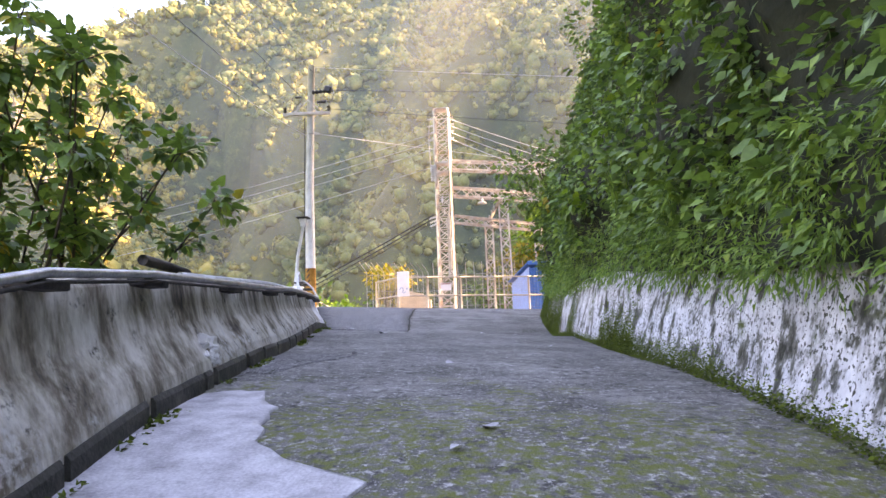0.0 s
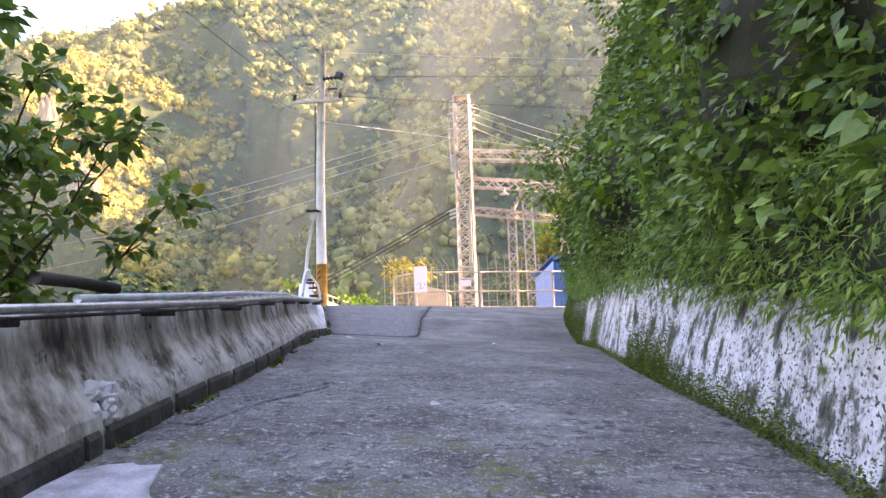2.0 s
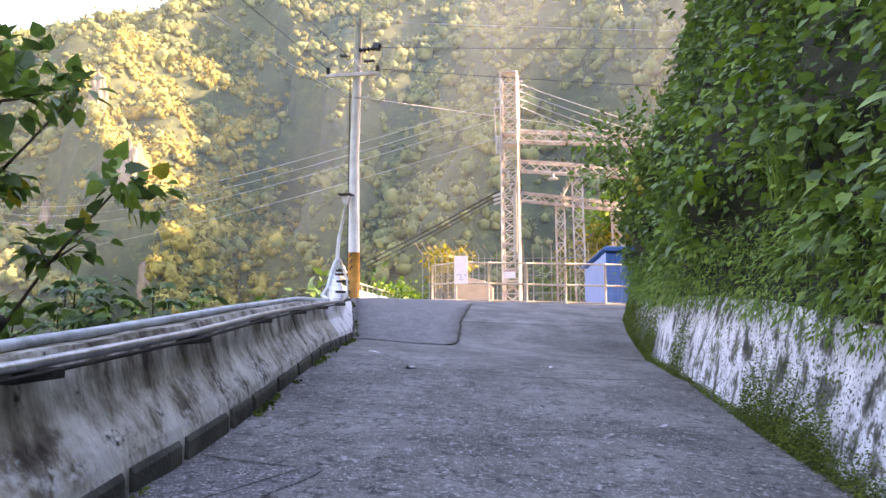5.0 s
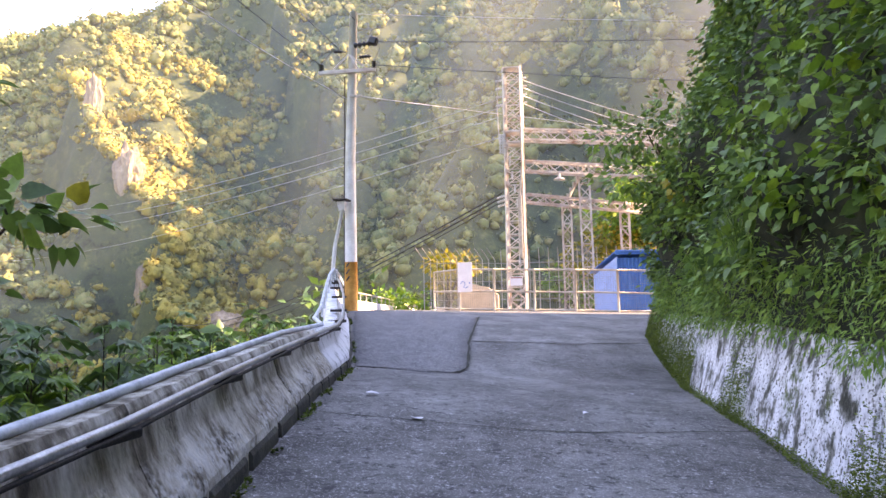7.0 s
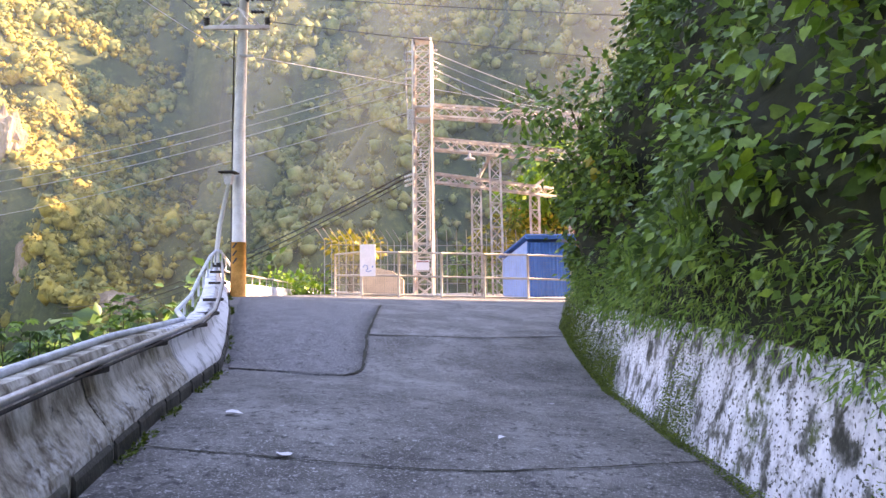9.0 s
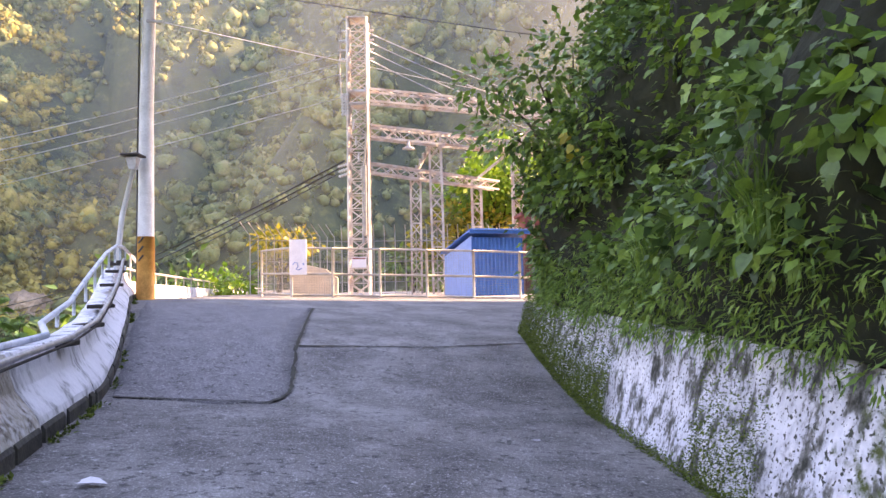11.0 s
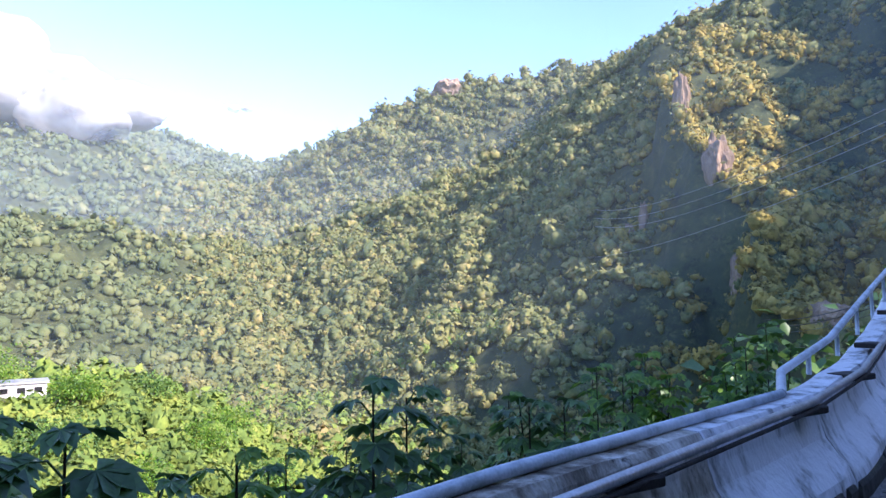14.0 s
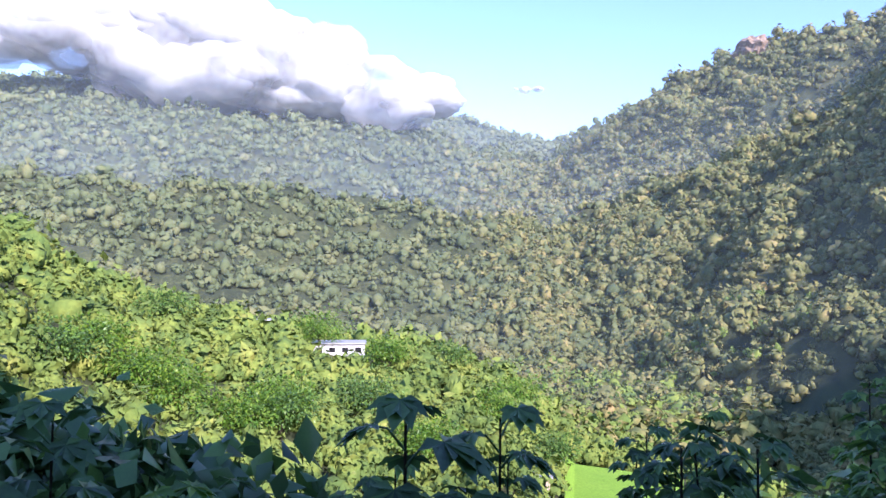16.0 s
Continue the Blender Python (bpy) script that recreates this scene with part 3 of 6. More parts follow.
for i in range(len(wy) - 1):
    for k in range(8):
        a, b = i * 9 + k, (i + 1) * 9 + k
        fs.append((a, a + 1, b + 1, b))
fs += [tuple(range(9)), tuple(range((len(wy) - 1) * 9 + 8, (len(wy) - 1) * 9 - 1, -1))]
wall = mesh_object("wall_east", vs, fs, M_WALL)
tagged(wall, "low limewashed retaining wall streaked with dark mould and moss", "wall", kind="structure")

# ---- barrier on the left ----
TOP_Y = [-12, 0, 3.5, 5, 7, 9, 12, 15, 17, 19, 21, 22.5, 24, 26, 60]
TOP_Z = [-1.2, 1.15, 1.66, 1.78, 1.88, 1.99, 2.11, 2.12, 2.22, 2.50, 2.84, 2.98, 2.98, 2.80, 2.05]
PROFILE = [(0.0, -0.25), (0.0, 0.0), (-0.015, 0.10), (-0.05, 0.20), (-0.11, 0.34), (-0.17, 0.50), (-0.205, 0.70), (-0.225, 0.93), (-0.25, 1.0), (-0.43, 1.0), (-0.46, 0.95), (-0.52, -0.4)]


def barrier_point(y, off, t):
    """A point of the barrier's section: off to the left of its foot, t from the ground (0) to the top (1)."""
    x = float(base_x(y))
    lean = (float(base_x(y + 0.2)) - float(base_x(y - 0.2))) / 0.4
    n = Vector((1, -lean, 0)).normalized()
    zg = float(road_z(x, y)) + 0.13
    zt = float(np.interp(y, TOP_Y, TOP_Z))
    return Vector((x, y, zg + (zt - zg) * t)) + n * off


def barrier(y0, y1, mat, label, seed):
    g = random.Random(seed)
    n = max(3, int((y1 - y0) / 0.22))
    rows = []
    for i in range(n + 1):
        y = y0 + 0.008 + (y1 - y0 - 0.016) * i / n
        rows.append([barrier_point(y, o + g.uniform(-0.006, 0.006), t + (g.uniform(-0.012, 0.012) if 0 < k < 11 else 0)) for k, (o, t) in enumerate(PROFILE)])
    m = len(PROFILE)
    vs = [p for r in rows for p in r]
    fs = [(i * m + k, i * m + k + 1, (i + 1) * m + k + 1, (i + 1) * m + k) for i in range(n) for k in range(m - 1)]
    fs += [tuple(range(m - 1, -1, -1)), tuple(range(n * m, n * m + m))]
    root = thing("concrete_barrier", label, "barrier", "barrier segments along the road", at=barrier_point(y0, 0, 0))
    body = Build()
    body.add([v - root.location for v in vs], fs)
    part("body", body, mat, root, smooth=False)
    # footing course under the segment, broken by drain slots
    y = y0 + 0.02
    while y < y1 - 0.1:
        ln = min(g.uniform(0.5, 0.95), y1 - 0.02 - y)
        if ln < 0.12:
            break
        b = Build()
        k = 4
        pts = []
        for i in range(k + 1):
            yy = y + (ln - 0.05) * i / k
            base = barrier_point(yy, 0.0, 0.0)
            zg = float(road_z(base.x, yy))
            pts.append([Vector((base.x + 0.035, yy, zg - 0.06)), Vector((base.x + 0.03, yy, zg + 0.10)), Vector((base.x + 0.012, yy, zg + 0.128)), Vector((base.x - 0.25, yy, zg + 0.128)), Vector((base.x - 0.25, yy, zg - 0.06))])
        vs2 = [p - root.location for r in pts for p in r]
        fs2 = [(i * 5 + j, i * 5 + (j + 1) % 5, (i + 1) * 5 + (j + 1) % 5, (i + 1) * 5 + j) for i in range(k) for j in range(5)] + [(4, 3, 2, 1, 0), tuple(range(k * 5, k * 5 + 5))]
        b.add(vs2, fs2)
        part("footing_block", b, M_FOOT, root, "dark footing block")
        y += ln + g.choice([0.0, 0.04, 0.07])
    return root


SEGMENTS = [-7.5, -4.5, -1.2, 2.05, 4.95, 8.0, 11.0, 13.5, 15.2, 17.4, 19.8, 22.2, 24.6]
for i, (a, b) in enumerate(zip(SEGMENTS[:-1], SEGMENTS[1:])):
    if b < 14:
        barrier(a, b, M_BARRIER, "weathered grey concrete barrier segment with dark mould streaks", i)
    else:
        barrier(a, b, M_BARRIER_WHITE, "limewashed concrete barrier segment with flaking paint and curved face", i)

# the white broken spot at a joint
b = Build()
for i in range(26):
    p = barrier_point(4.98 + random.uniform(-0.10, 0.16), 0.0, 0.0)
    t = random.uniform(0.02, 0.32)
    q = barrier_point(p.y, -0.02 - 0.20 * t, t)
    s = random.uniform(0.03, 0.07)
    b.box(q, (s, s * 1.4, s), Euler((random.random() * 3, random.random() * 3, random.random() * 3)).to_matrix(), 0.008)
tagged(part("broken_concrete", b, material("fresh_break", [(0.3, (0.62, 0.60, 0.60)), (0.7, (0.82, 0.80, 0.80))], 8, 0.9, 0.6, 40)), "pale crumbled concrete at a barrier joint", "rubble", kind="stuff")

# pipes on the barrier
rail = thing("guard_rail", "galvanised pipe rail along the top of the barrier", "railing", at=(-3.5, 15, 2.2))
up = [(y, -0.39, float(np.interp(y, TOP_Y, TOP_Z)) + 0.03) for y in (5.3, 6, 7, 8, 9, 10, 11, 12, 13, 14, 14.9)]
pts = [Vector((barrier_point(y, o, 1).x, y, z)) for y, o, z in up]
pts += [Vector(p) for p in ((-3.78, 15.4, 2.24), (-4.28, 17.0, 2.42), (-4.95, 19.0, 2.82), (-5.55, 20.9, 3.22), (-5.85, 22.0, 3.40), (-6.1, 22.9, 3.42), (-6.45, 24.2, 3.28), (-6.9, 26, 3.02))]
b = Build().tube([p - rail.location for p in pts[:11]], 0.030, 10)
part("top_pipe", b, M_PIPE_BLUE, rail, "worn pale blue pipe", True)
b = Build().tube([p - rail.location for p in pts[10:]], 0.034, 10)
part("rising_pipe", b, M_PIPE_BLUE, rail, smooth=True)
for y in (16.2, 17.3, 18.4, 19.4, 20.3, 21.1, 21.8, 22.5, 23.2, 24.0):
    x = float(np.interp(y, [p.y for p in pts], [p.x for p in pts]))
    z = float(np.interp(y, [p.y for p in pts], [p.z for p in pts]))
    zt = float(np.interp(y, TOP_Y, TOP_Z))
    part("post", Build().tube([Vector((x, y, zt - 0.03)) - rail.location, Vector((x, y, z)) - rail.location], 0.022, 8), M_PIPE_BLUE, rail, smooth=True)
low_y = [1.0, 3, 4.2, 6, 7.7, 9.35, 11, 12.66, 14.8, 16.2, 17.4, 19, 20.5, 21.6, 22.6, 23.3]
low_z = [1.28, 1.64, 1.73, 1.80, 1.87, 1.965, 2.03, 2.08, 2.13, 2.22, 2.40, 2.68, 2.92, 3.08, 3.16, 3.14]
hand = thing("handrail", "slim grey handrail pipe bracketed to the barrier face", "railing", at=(-3, 12.6, 2.1))
lp = [Vector((barrier_point(y, -0.13, 1).x, y, z)) for y, z in zip(low_y, low_z)]
part("pipe", Build().tube([p - hand.location for p in lp], 0.026, 10), M_STEEL, hand, smooth=True)
part("conduit", Build().tube([p - hand.location + Vector((0.02, 0, -0.045)) for p in lp], 0.012, 6), M_BRACKET, hand, "thin dark cable under the pipe", True)
for y, z in list(zip(low_y, low_z))[1:-1]:
    p = Vector((barrier_point(y, -0.13, 1).x, y, z - 0.035))
    q = barrier_point(y, -0.27, 1)
    bb = Build().box((p + Vector((q.x, y, z - 0.035))) / 2 - hand.location + Vector((-0.03, 0, -0.02)), (0.24, 0.30, 0.05), None, 0.008)
    part("bracket", bb, M_BRACKET, hand, "dark flat steel bracket")
# open pipe end
end = thing("pipe_stub", "open-ended dark pipe lying behind the barrier top", "pipe", at=(-1.95, 5.4, 1.98))
part("stub", Build().tube([(-0.05, 0, 0), (-0.12, 0.5, 0.0), (-0.2, 1.1, -0.02)], 0.045, 10), M_BRACKET, end, smooth=True)

# far parapet beyond the crest
root = thing("parapet", "sunlit white parapet wall with slim pipe rail beyond the crest", "parapet", at=(-6.9, 25, 2.2))
b = Build()
n = 24
rows = []
for i in range(n + 1):
    y = 24.6 + (62 - 24.6) * (i / n) ** 1.4
    x = float(base_x(y)) - 0.1
    z = float(np.interp(y, [24.6, 26, 60], [2.72, 2.66, 1.95]))
    rows.append([(x, y, z - 1.6), (x - 0.04, y, z - 0.2), (x - 0.06, y, z), (x - 0.3, y, z), (x - 0.34, y, z - 1.6)])
b.add([Vector(p) - root.location for r in rows for p in r], [(i * 5 + k, i * 5 + k + 1, (i + 1) * 5 + k + 1, (i + 1) * 5 + k) for i in range(n) for k in range(4)] + [(4, 3, 2, 1, 0), tuple(range(n * 5, n * 5 + 5))])
part("wall", b, M_BARRIER_WHITE, root)
line = [Vector((r[2][0] - 0.12, r[2][1], r[2][2] + 0.30)) - root.location for r in rows]
part("rail", Build().tube(line, 0.03, 8), M_FENCE, root, smooth=True)
for i in range(26):
    y = 25 + 1.35 * i
    x, z = float(np.interp(y, [r[2][1] for r in rows], [r[2][0] for r in rows])) - 0.12, float(np.interp(y, [r[2][1] for r in rows], [r[2][2] for r in rows]))
    part("post", Build().tube([Vector((x, y, z - 0.05)) - root.location, Vector((x, y, z + 0.3)) - root.location], 0.022, 6), M_FENCE, root, smooth=True)

# ---- utility pole ----
P0 = Vector((-6.0, 23.85, 2.2))
pole = thing("utility_pole", "tall concrete utility pole with steel crossarm and orange warning band", "utility pole", at=P0)
part("shaft", Build().tube([(0, 0, 0), (0, 0.02, 4.5), (0.12, 0.1, 9.0)], [0.19, 0.155, 0.11], 16), M_POLE, pole, smooth=True)
part("band", Build().tube([(0, 0, 0.02), (0, 0.01, 1.5)], [0.196, 0.185], 16), M_ORANGE, pole, "faded orange warning band", True)
for k in range(3):
    part("band_mark", Build().tube([(0.19 * math.sin(-0.5), -0.19 * math.cos(-0.5), 0.95 + 0.2 * k), (0.02, -0.195, 1.08 + 0.2 * k)], 0.02, 6), M_BLACK, pole, "black painted mark")
part("cable_run", Build().tube([(-0.17, -0.08, 0.1), (-0.165, -0.06, 3), (-0.12, -0.05, 7.0)], 0.018, 6), M_BRACKET, pole, smooth=True)
arm = part("crossarm", Build().box((-0.02, -0.15, 7.12), (1.75, 0.09, 0.11), Euler((0, radians(1.2), 0)).to_matrix(), 0.01), M_LATTICE, pole)
for x in (-0.5, 0.35, 0.6):
    part("brace", Build().bar((x, -0.15, 7.15), (0.02, -0.12, 7.65), 0.035), M_LATTICE, pole)


def insulator(at, axis, length, radius, parent, mat=M_BLACK, sheds=4):
    prof = []
    for i in range(sheds):
        h = length * i / sheds
        prof += [(radius * 0.45, h), (radius, h + length / sheds * 0.35), (radius * 0.45, h + length / sheds * 0.7)]
    prof.append((radius * 0.4, length))
    return part("insulator", Build().lathe(at, prof, 9, axis), mat, parent, "ribbed insulator", True)


insulator((-0.82, -0.15, 7.17), (0, 0, 1), 0.24, 0.09, pole)
insulator((0.80, -0.15, 7.15), (0, 0, 1), 0.22, 0.08, pole)
insulator((0.15, 0, 7.95), (1, 0, 0.05), 0.55, 0.10, pole)
insulator((0.35, -0.1, 7.55), (1, 0, -0.05), 0.35, 0.07, pole)
insulator((-0.2, -0.1, 7.75), (-1, 0, 0.1), 0.25, 0.06, pole)
part("transformer_box", Build().box((0.75, -0.02, 8.02), (0.26, 0.22, 0.24), Euler((0, 0.3, 0)).to_matrix(), 0.04), M_BLACK, pole, "black fuse box")
part("stub_arm", Build().bar((0.05, -0.1, 6.38), (0.42, -0.12, 6.36), 0.05), M_FENCE, pole)
part("jumper", Build().tube([(0.8, -0.15, 7.35), (0.98, -0.1, 7.75), (0.9, -0.05, 8.1), (0.72, 0, 8.1)], 0.012, 6), M_CABLE, pole, smooth=True)
part("jumper", Build().tube([(-0.82, -0.15, 7.4), (-0.45, -0.1, 7.85), (-0.1, 0, 7.75)], 0.012, 6), M_CABLE, pole, smooth=True)

# ---- small lamp post ----
lamp = thing("lamp_post", "slim white lamp post with square lantern head leaning by the rail", "street lamp", at=(-6.35, 23.0, 2.9))
part("post", Build().tube([(0, 0, -0.6), (0.12, 0.15, 1.2), (0.25, 0.4, 2.25)], [0.06, 0.055, 0.045], 10), M_POLE, lamp, smooth=True)
b = Build()
q = Vector((0.25, 0.4, 2.25))
b.add([q + Vector((sx * w, sy * w, h)) for h, w in ((0.0, 0.07), (0.26, 0.12)) for sx, sy in ((-1, -1), (1, -1), (1, 1), (-1, 1))], [(0, 1, 5, 4), (1, 2, 6, 5), (2, 3, 7, 6), (3, 0, 4, 7), (3, 2, 1, 0), (4, 5, 6, 7)])
part("lantern", b, M_CERAMIC, lamp, "frosted lantern glass")
part("cap", Build().box(q + Vector((0, 0, 0.30)), (0.42, 0.42, 0.05), None, 0.015), M_BRACKET, lamp, "dark flat cap")

# ---- wires ----
def wire(name, a, b, sag, r, mat, label):
    a, b = Vector(a), Vector(b)
    pts = [a.lerp(b, t) - Vector((0, 0, sag * 4 * t * (1 - t))) for t in (i / 14 for i in range(15))]
    ob = part(name, Build().tube(pts, r, 5), mat, smooth=True)
    return tagged(ob, label, "cable", "overhead lines")


POLE_LINES = [((-6.82, 23.7, 9.55), (-7.3, -20, 9.6)), ((-6.2, 23.75, 9.95), (-6.0, -20, 9.9)), ((-5.8, 23.8, 10.9), (-4.6, -20, 10.2))]
for a, b_ in POLE_LINES:
    wire("power_line", a, b_, 0.5, 0.011, M_CABLE, "dark power line strung from the utility pole")
wire("power_line", (-5.4, 23.8, 10.2), (34, 34, 12.2), 0.5, 0.012, M_CABLE, "dark power line strung from the utility pole")
wire("power_line", (-5.2, 23.7, 9.45), (34, 36, 10.0), 0.6, 0.012, M_CABLE, "dark power line strung from the utility pole")
wire("power_line", (-5.9, 23.8, 11.1), (40, 40, 13.4), 0.4, 0.008, M_WIRE, "thin grey wire from the pole top")
wire("telephone_line", (-5.6, 23.75, 8.55), (40, 52, 9.5), 0.8, 0.010, M_WIRE, "pale communication line on the pole")
wire("telephone_line", (-6.1, 23.75, 8.55), (-9.5, -10, 11.5), 1.2, 0.010, M_WIRE, "pale communication line on the pole")
for k, (z, z2) in enumerate(((11.25, 19.0), (10.85, 17.5), (10.45, 16.0))):
    wire("power_line", (-2.7, 34, z), (-90, 98, z2), 2.2, 0.02, M_WIRE, "thin bare conductor leaving the lattice tower over the valley")
wire("power_line", (-2.7, 34, 9.55), (-90, 96, 10.5), 1.5, 0.02, M_WIRE, "thin bare conductor leaving the lattice tower over the valley")
for k in range(3):
    wire("power_cable", (-2.6, 34, 7.15 - 0.18 * k), (-48, 82, 0.5 - 0.7 * k), 1.6, 0.035 if k < 2 else 0.02, M_CABLE, "thick black cable descending from the lattice tower")
for k in range(4):
    wire("bus_wire", (-1.7, 34, 12.05 - 0.34 * k), (6.6 - 0.5 * k, 37.5, 9.9 - 0.3 * k), 0.15, 0.022, M_WIRE, "taut pale busbar wire between tower and gantry")

# ---- substation fence ----
fence = thing("mesh_fence", "low pale pipe fence with wire mesh panels round the substation", "fence", at=(-2.5, 29.3, 2.05))
POSTS = [(-5.25, 32.0), (-3.72, 29.15)] + [(-2.5 + 1.43 * k, 29.25 + 0.03 * k) for k in range(8)]
F0 = fence.location


def yard_z(x, y):
    return float(road_z(x, y)) if y < 30 else 2.08


for i, (x, y) in enumerate(POSTS):
    zb, zt = yard_z(x, y) - 0.1, float(np.interp(x, [-5.2, -2.5, 1.8, 4.5, 8], [3.72, 3.64, 3.50, 3.38, 3.2]))
    part("post", Build().tube([Vector((x, y, zb)) - F0, Vector((x, y, zt)) - F0], 0.042, 8), M_FENCE, fence, smooth=True)
    if i + 1 == len(POSTS):
        break
    x2, y2 = POSTS[i + 1]
    zt2 = float(np.interp(x2, [-5.2, -2.5, 1.8, 4.5, 8], [3.72, 3.64, 3.50, 3.38, 3.2]))
    for down in (0.0, 0.78, 1.42):
        part("rail", Build().tube([Vector((x, y, zt - down)) - F0, Vector((x2, y2, zt2 - down)) - F0], 0.034, 8), M_FENCE, fence, smooth=True)
    b = Build()
    span = math.hypot(x2 - x, y2 - y)
    for k in range(1, int(span / 0.075)):
        t = k * 0.075 / span
        p = Vector((x + (x2 - x) * t, y + (y2 - y) * t, zt + (zt2 - zt) * t)) - F0
        b.bar(p - Vector((0, 0, 1.42)), p, 0.0055)
    for k in range(1, 19):
        d = Vector((0, 0, k * 0.075))
        b.bar(Vector((x, y, zt)) - F0 - d, Vector((x2, y2, zt2)) - F0 - d, 0.0055)
    part("mesh_panel", b, M_MESH, fence, "square wire mesh")
# row of bent spikes behind the fence
spikes = thing("spike_fence", "row of thin outward-bent steel pickets on an inner fence", "fence", at=(-2, 35.5, 2.0))
S0 = spikes.location
for k in range(34):
    if k < 12:
        x, y = -6.0 + 0.26 * k, 33.5 + 0.3 * k * 0.5
    else:
        x, y = -2.9 + 0.42 * (k - 12), 35.3 + 0.02 * k
    bend = (-0.32, -0.18) if k < 12 else (-0.02, -0.05)
    pts = [Vector((x, y, 2.0)) - S0, Vector((x, y, 4.35)) - S0, Vector((x + bend[0], y + bend[1], 4.85)) - S0]
    part("picket", Build().tube(pts, 0.019, 5), M_FENCE, spikes, smooth=True)
for z in (2.6, 3.4, 4.2):
    part("rail", Build().tube([Vector((-6.0, 33.5, z)) - S0, Vector((-2.9, 35.3, z)) - S0, Vector((6.2, 35.9, z)) - S0], 0.018, 6), M_MESH, spikes, smooth=True)

sign = thing("notice_board", "white notice board with a blue curved mark on the fence", "sign", at=(-3.5, 29.02, 2.85))
part("board", Build().box((0, 0, 0.53), (0.52, 0.02, 1.06), None, 0.006), M_SIGN, sign)
part("mark", Build().tube([(-0.16, -0.015, 0.30), (-0.10, -0.015, 0.38), (-0.02, -0.015, 0.36), (0.0, -0.015, 0.25), (-0.06, -0.015, 0.17), (0.02, -0.015, 0.15), (0.12, -0.015, 0.2)], 0.016, 6), M_SIGN_BLUE, sign, "blue painted curve")
part("mark", Build().box((0.16, -0.013, 0.32), (0.05, 0.008, 0.06)), M_SIGN_BLUE, sign, "blue painted spot")
sign = thing("warning_plate", "small white warning plate with red top hung on the mesh", "sign", at=(-1.69, 29.2, 3.04))
part("plate", Build().box((0, 0, 0.16), (0.44, 0.015, 0.32), None, 0.004), M_SIGN, sign)
part("stripe", Build().box((0, -0.01, 0.28), (0.40, 0.006, 0.04)), M_RED, sign, "red band")

# ---- lattice tower and gantry ----
def lattice(name, a, b, width, parent, step=None, taper=1.0, leg=0.055, brace=0.03, crossed=False):
    """A square lattice girder from a to b with four chords and crossed bracing."""
    a, b = Vector(a), Vector(b)
    d = (b - a)
    ln = d.length
    d.normalize()
    side = d.cross(Vector((0, 1, 0)) if abs(d.y) < 0.8 else Vector((1, 0, 0))).normalized()
    up = side.cross(d).normalized()
    step = step or width
    n = max(2, round(ln / step))
    bld = Build()

    def corner(i, k):
        t = i / n
        w = width / 2 * (1 + (taper - 1) * t)
        sx, sy = ((-1, -1), (1, -1), (1, 1), (-1, 1))[k % 4]
        return a + d * ln * t + side * (sx * w) + up * (sy * w)

    for k in range(4):
        bld.bar(corner(0, k), corner(n, k), leg)
    for i in range(n):
        for k in range(4):
            bld.bar(corner(i, k), corner(i + 1, k + 1), brace, brace * 0.5)
            if crossed or (i + k) % 2:
                bld.bar(corner(i, k + 1), corner(i + 1, k), brace, brace * 0.5)
            if crossed or i % 2 == 0:
                bld.bar(corner(i, k), corner(i, k + 1), brace, brace * 0.5)
    return part(name, bld, M_LATTICE, parent)


T0 = Vector((-2.05, 34.0, 2.0))
tower = thing("lattice_tower", "tall pale rusted steel lattice tower hung with insulator strings", "lattice tower", at=T0)
lattice("mast", (0, 0, 0), (0, 0, 10.5), 0.74, tower, 0.55, 0.95, 0.085, 0.06, True)
part("plate", Build().box((0, 0, 7.7), (0.80, 0.80, 0.07), None, 0.01), M_LATTICE, tower)
part("platform", Build().box((0, 0, 7.25), (0.80, 0.80, 0.06), None, 0.01), M_LATTICE, tower)
part("top_frame", Build().box((0, 0, 10.5), (0.72, 0.72, 0.06), None, 0.01), M_LATTICE, tower)
for k in range(4):
    insulator((-0.32, -0.1, 10.05 - 0.36 * k), (-1, 0, -0.1), 0.42, 0.07, tower, M_CERAMIC, 5)
    insulator((0.32, -0.1, 10.05 - 0.36 * k), (1, 0, 0.1), 0.30, 0.06, tower, M_CERAMIC, 4)
for k in range(3):
    insulator((-0.55 + 0.1 * k, -0.35, 7.6), (0, 0, -1), 0.85, 0.08, tower, M_CERAMIC, 7)
    insulator((-0.35, -0.3 + 0.12 * k, 5.0 - 0.16 * k), (-1, 0.2, -0.3), 0.45, 0.07, tower, M_CERAMIC, 5)
for k in range(5):
    insulator((-0.16 + 0.09 * k, -0.36, 6.6 - 0.6 * k), (0, -0.3, -1), 0.4, 0.06, tower, M_CERAMIC, 5)
part("riser_cable", Build().tube([(-0.62, -0.1, 10.2), (-0.68, -0.1, 8.8), (-0.62, -0.1, 7.3)], 0.03, 6), M_FENCE, tower, smooth=True)
part("riser_cable", Build().tube([(0.42, -0.3, 7.2), (0.30, -0.4, 5.8), (0.18, -0.42, 4.6), (0.16, -0.42, 2.0)], 0.05, 8), M_FENCE, tower, "pale cable duct", True)
part("duct", Build().box((0.22, -0.42, 3.6), (0.16, 0.12, 2.6), None, 0.02), M_FENCE, tower, "pale cable duct")
part("jumper", Build().tube([(-0.3, 0, 10.45), (-0.55, -0.05, 10.5), (-0.72, -0.1, 10.2), (-0.74, -0.1, 9.6)], 0.018, 6), M_CABLE, tower, smooth=True)
part("jumper", Build().tube([(0.3, 0, 10.45), (0.5, -0.05, 10.4), (0.52, -0.1, 9.9)], 0.018, 6), M_CABLE, tower, smooth=True)

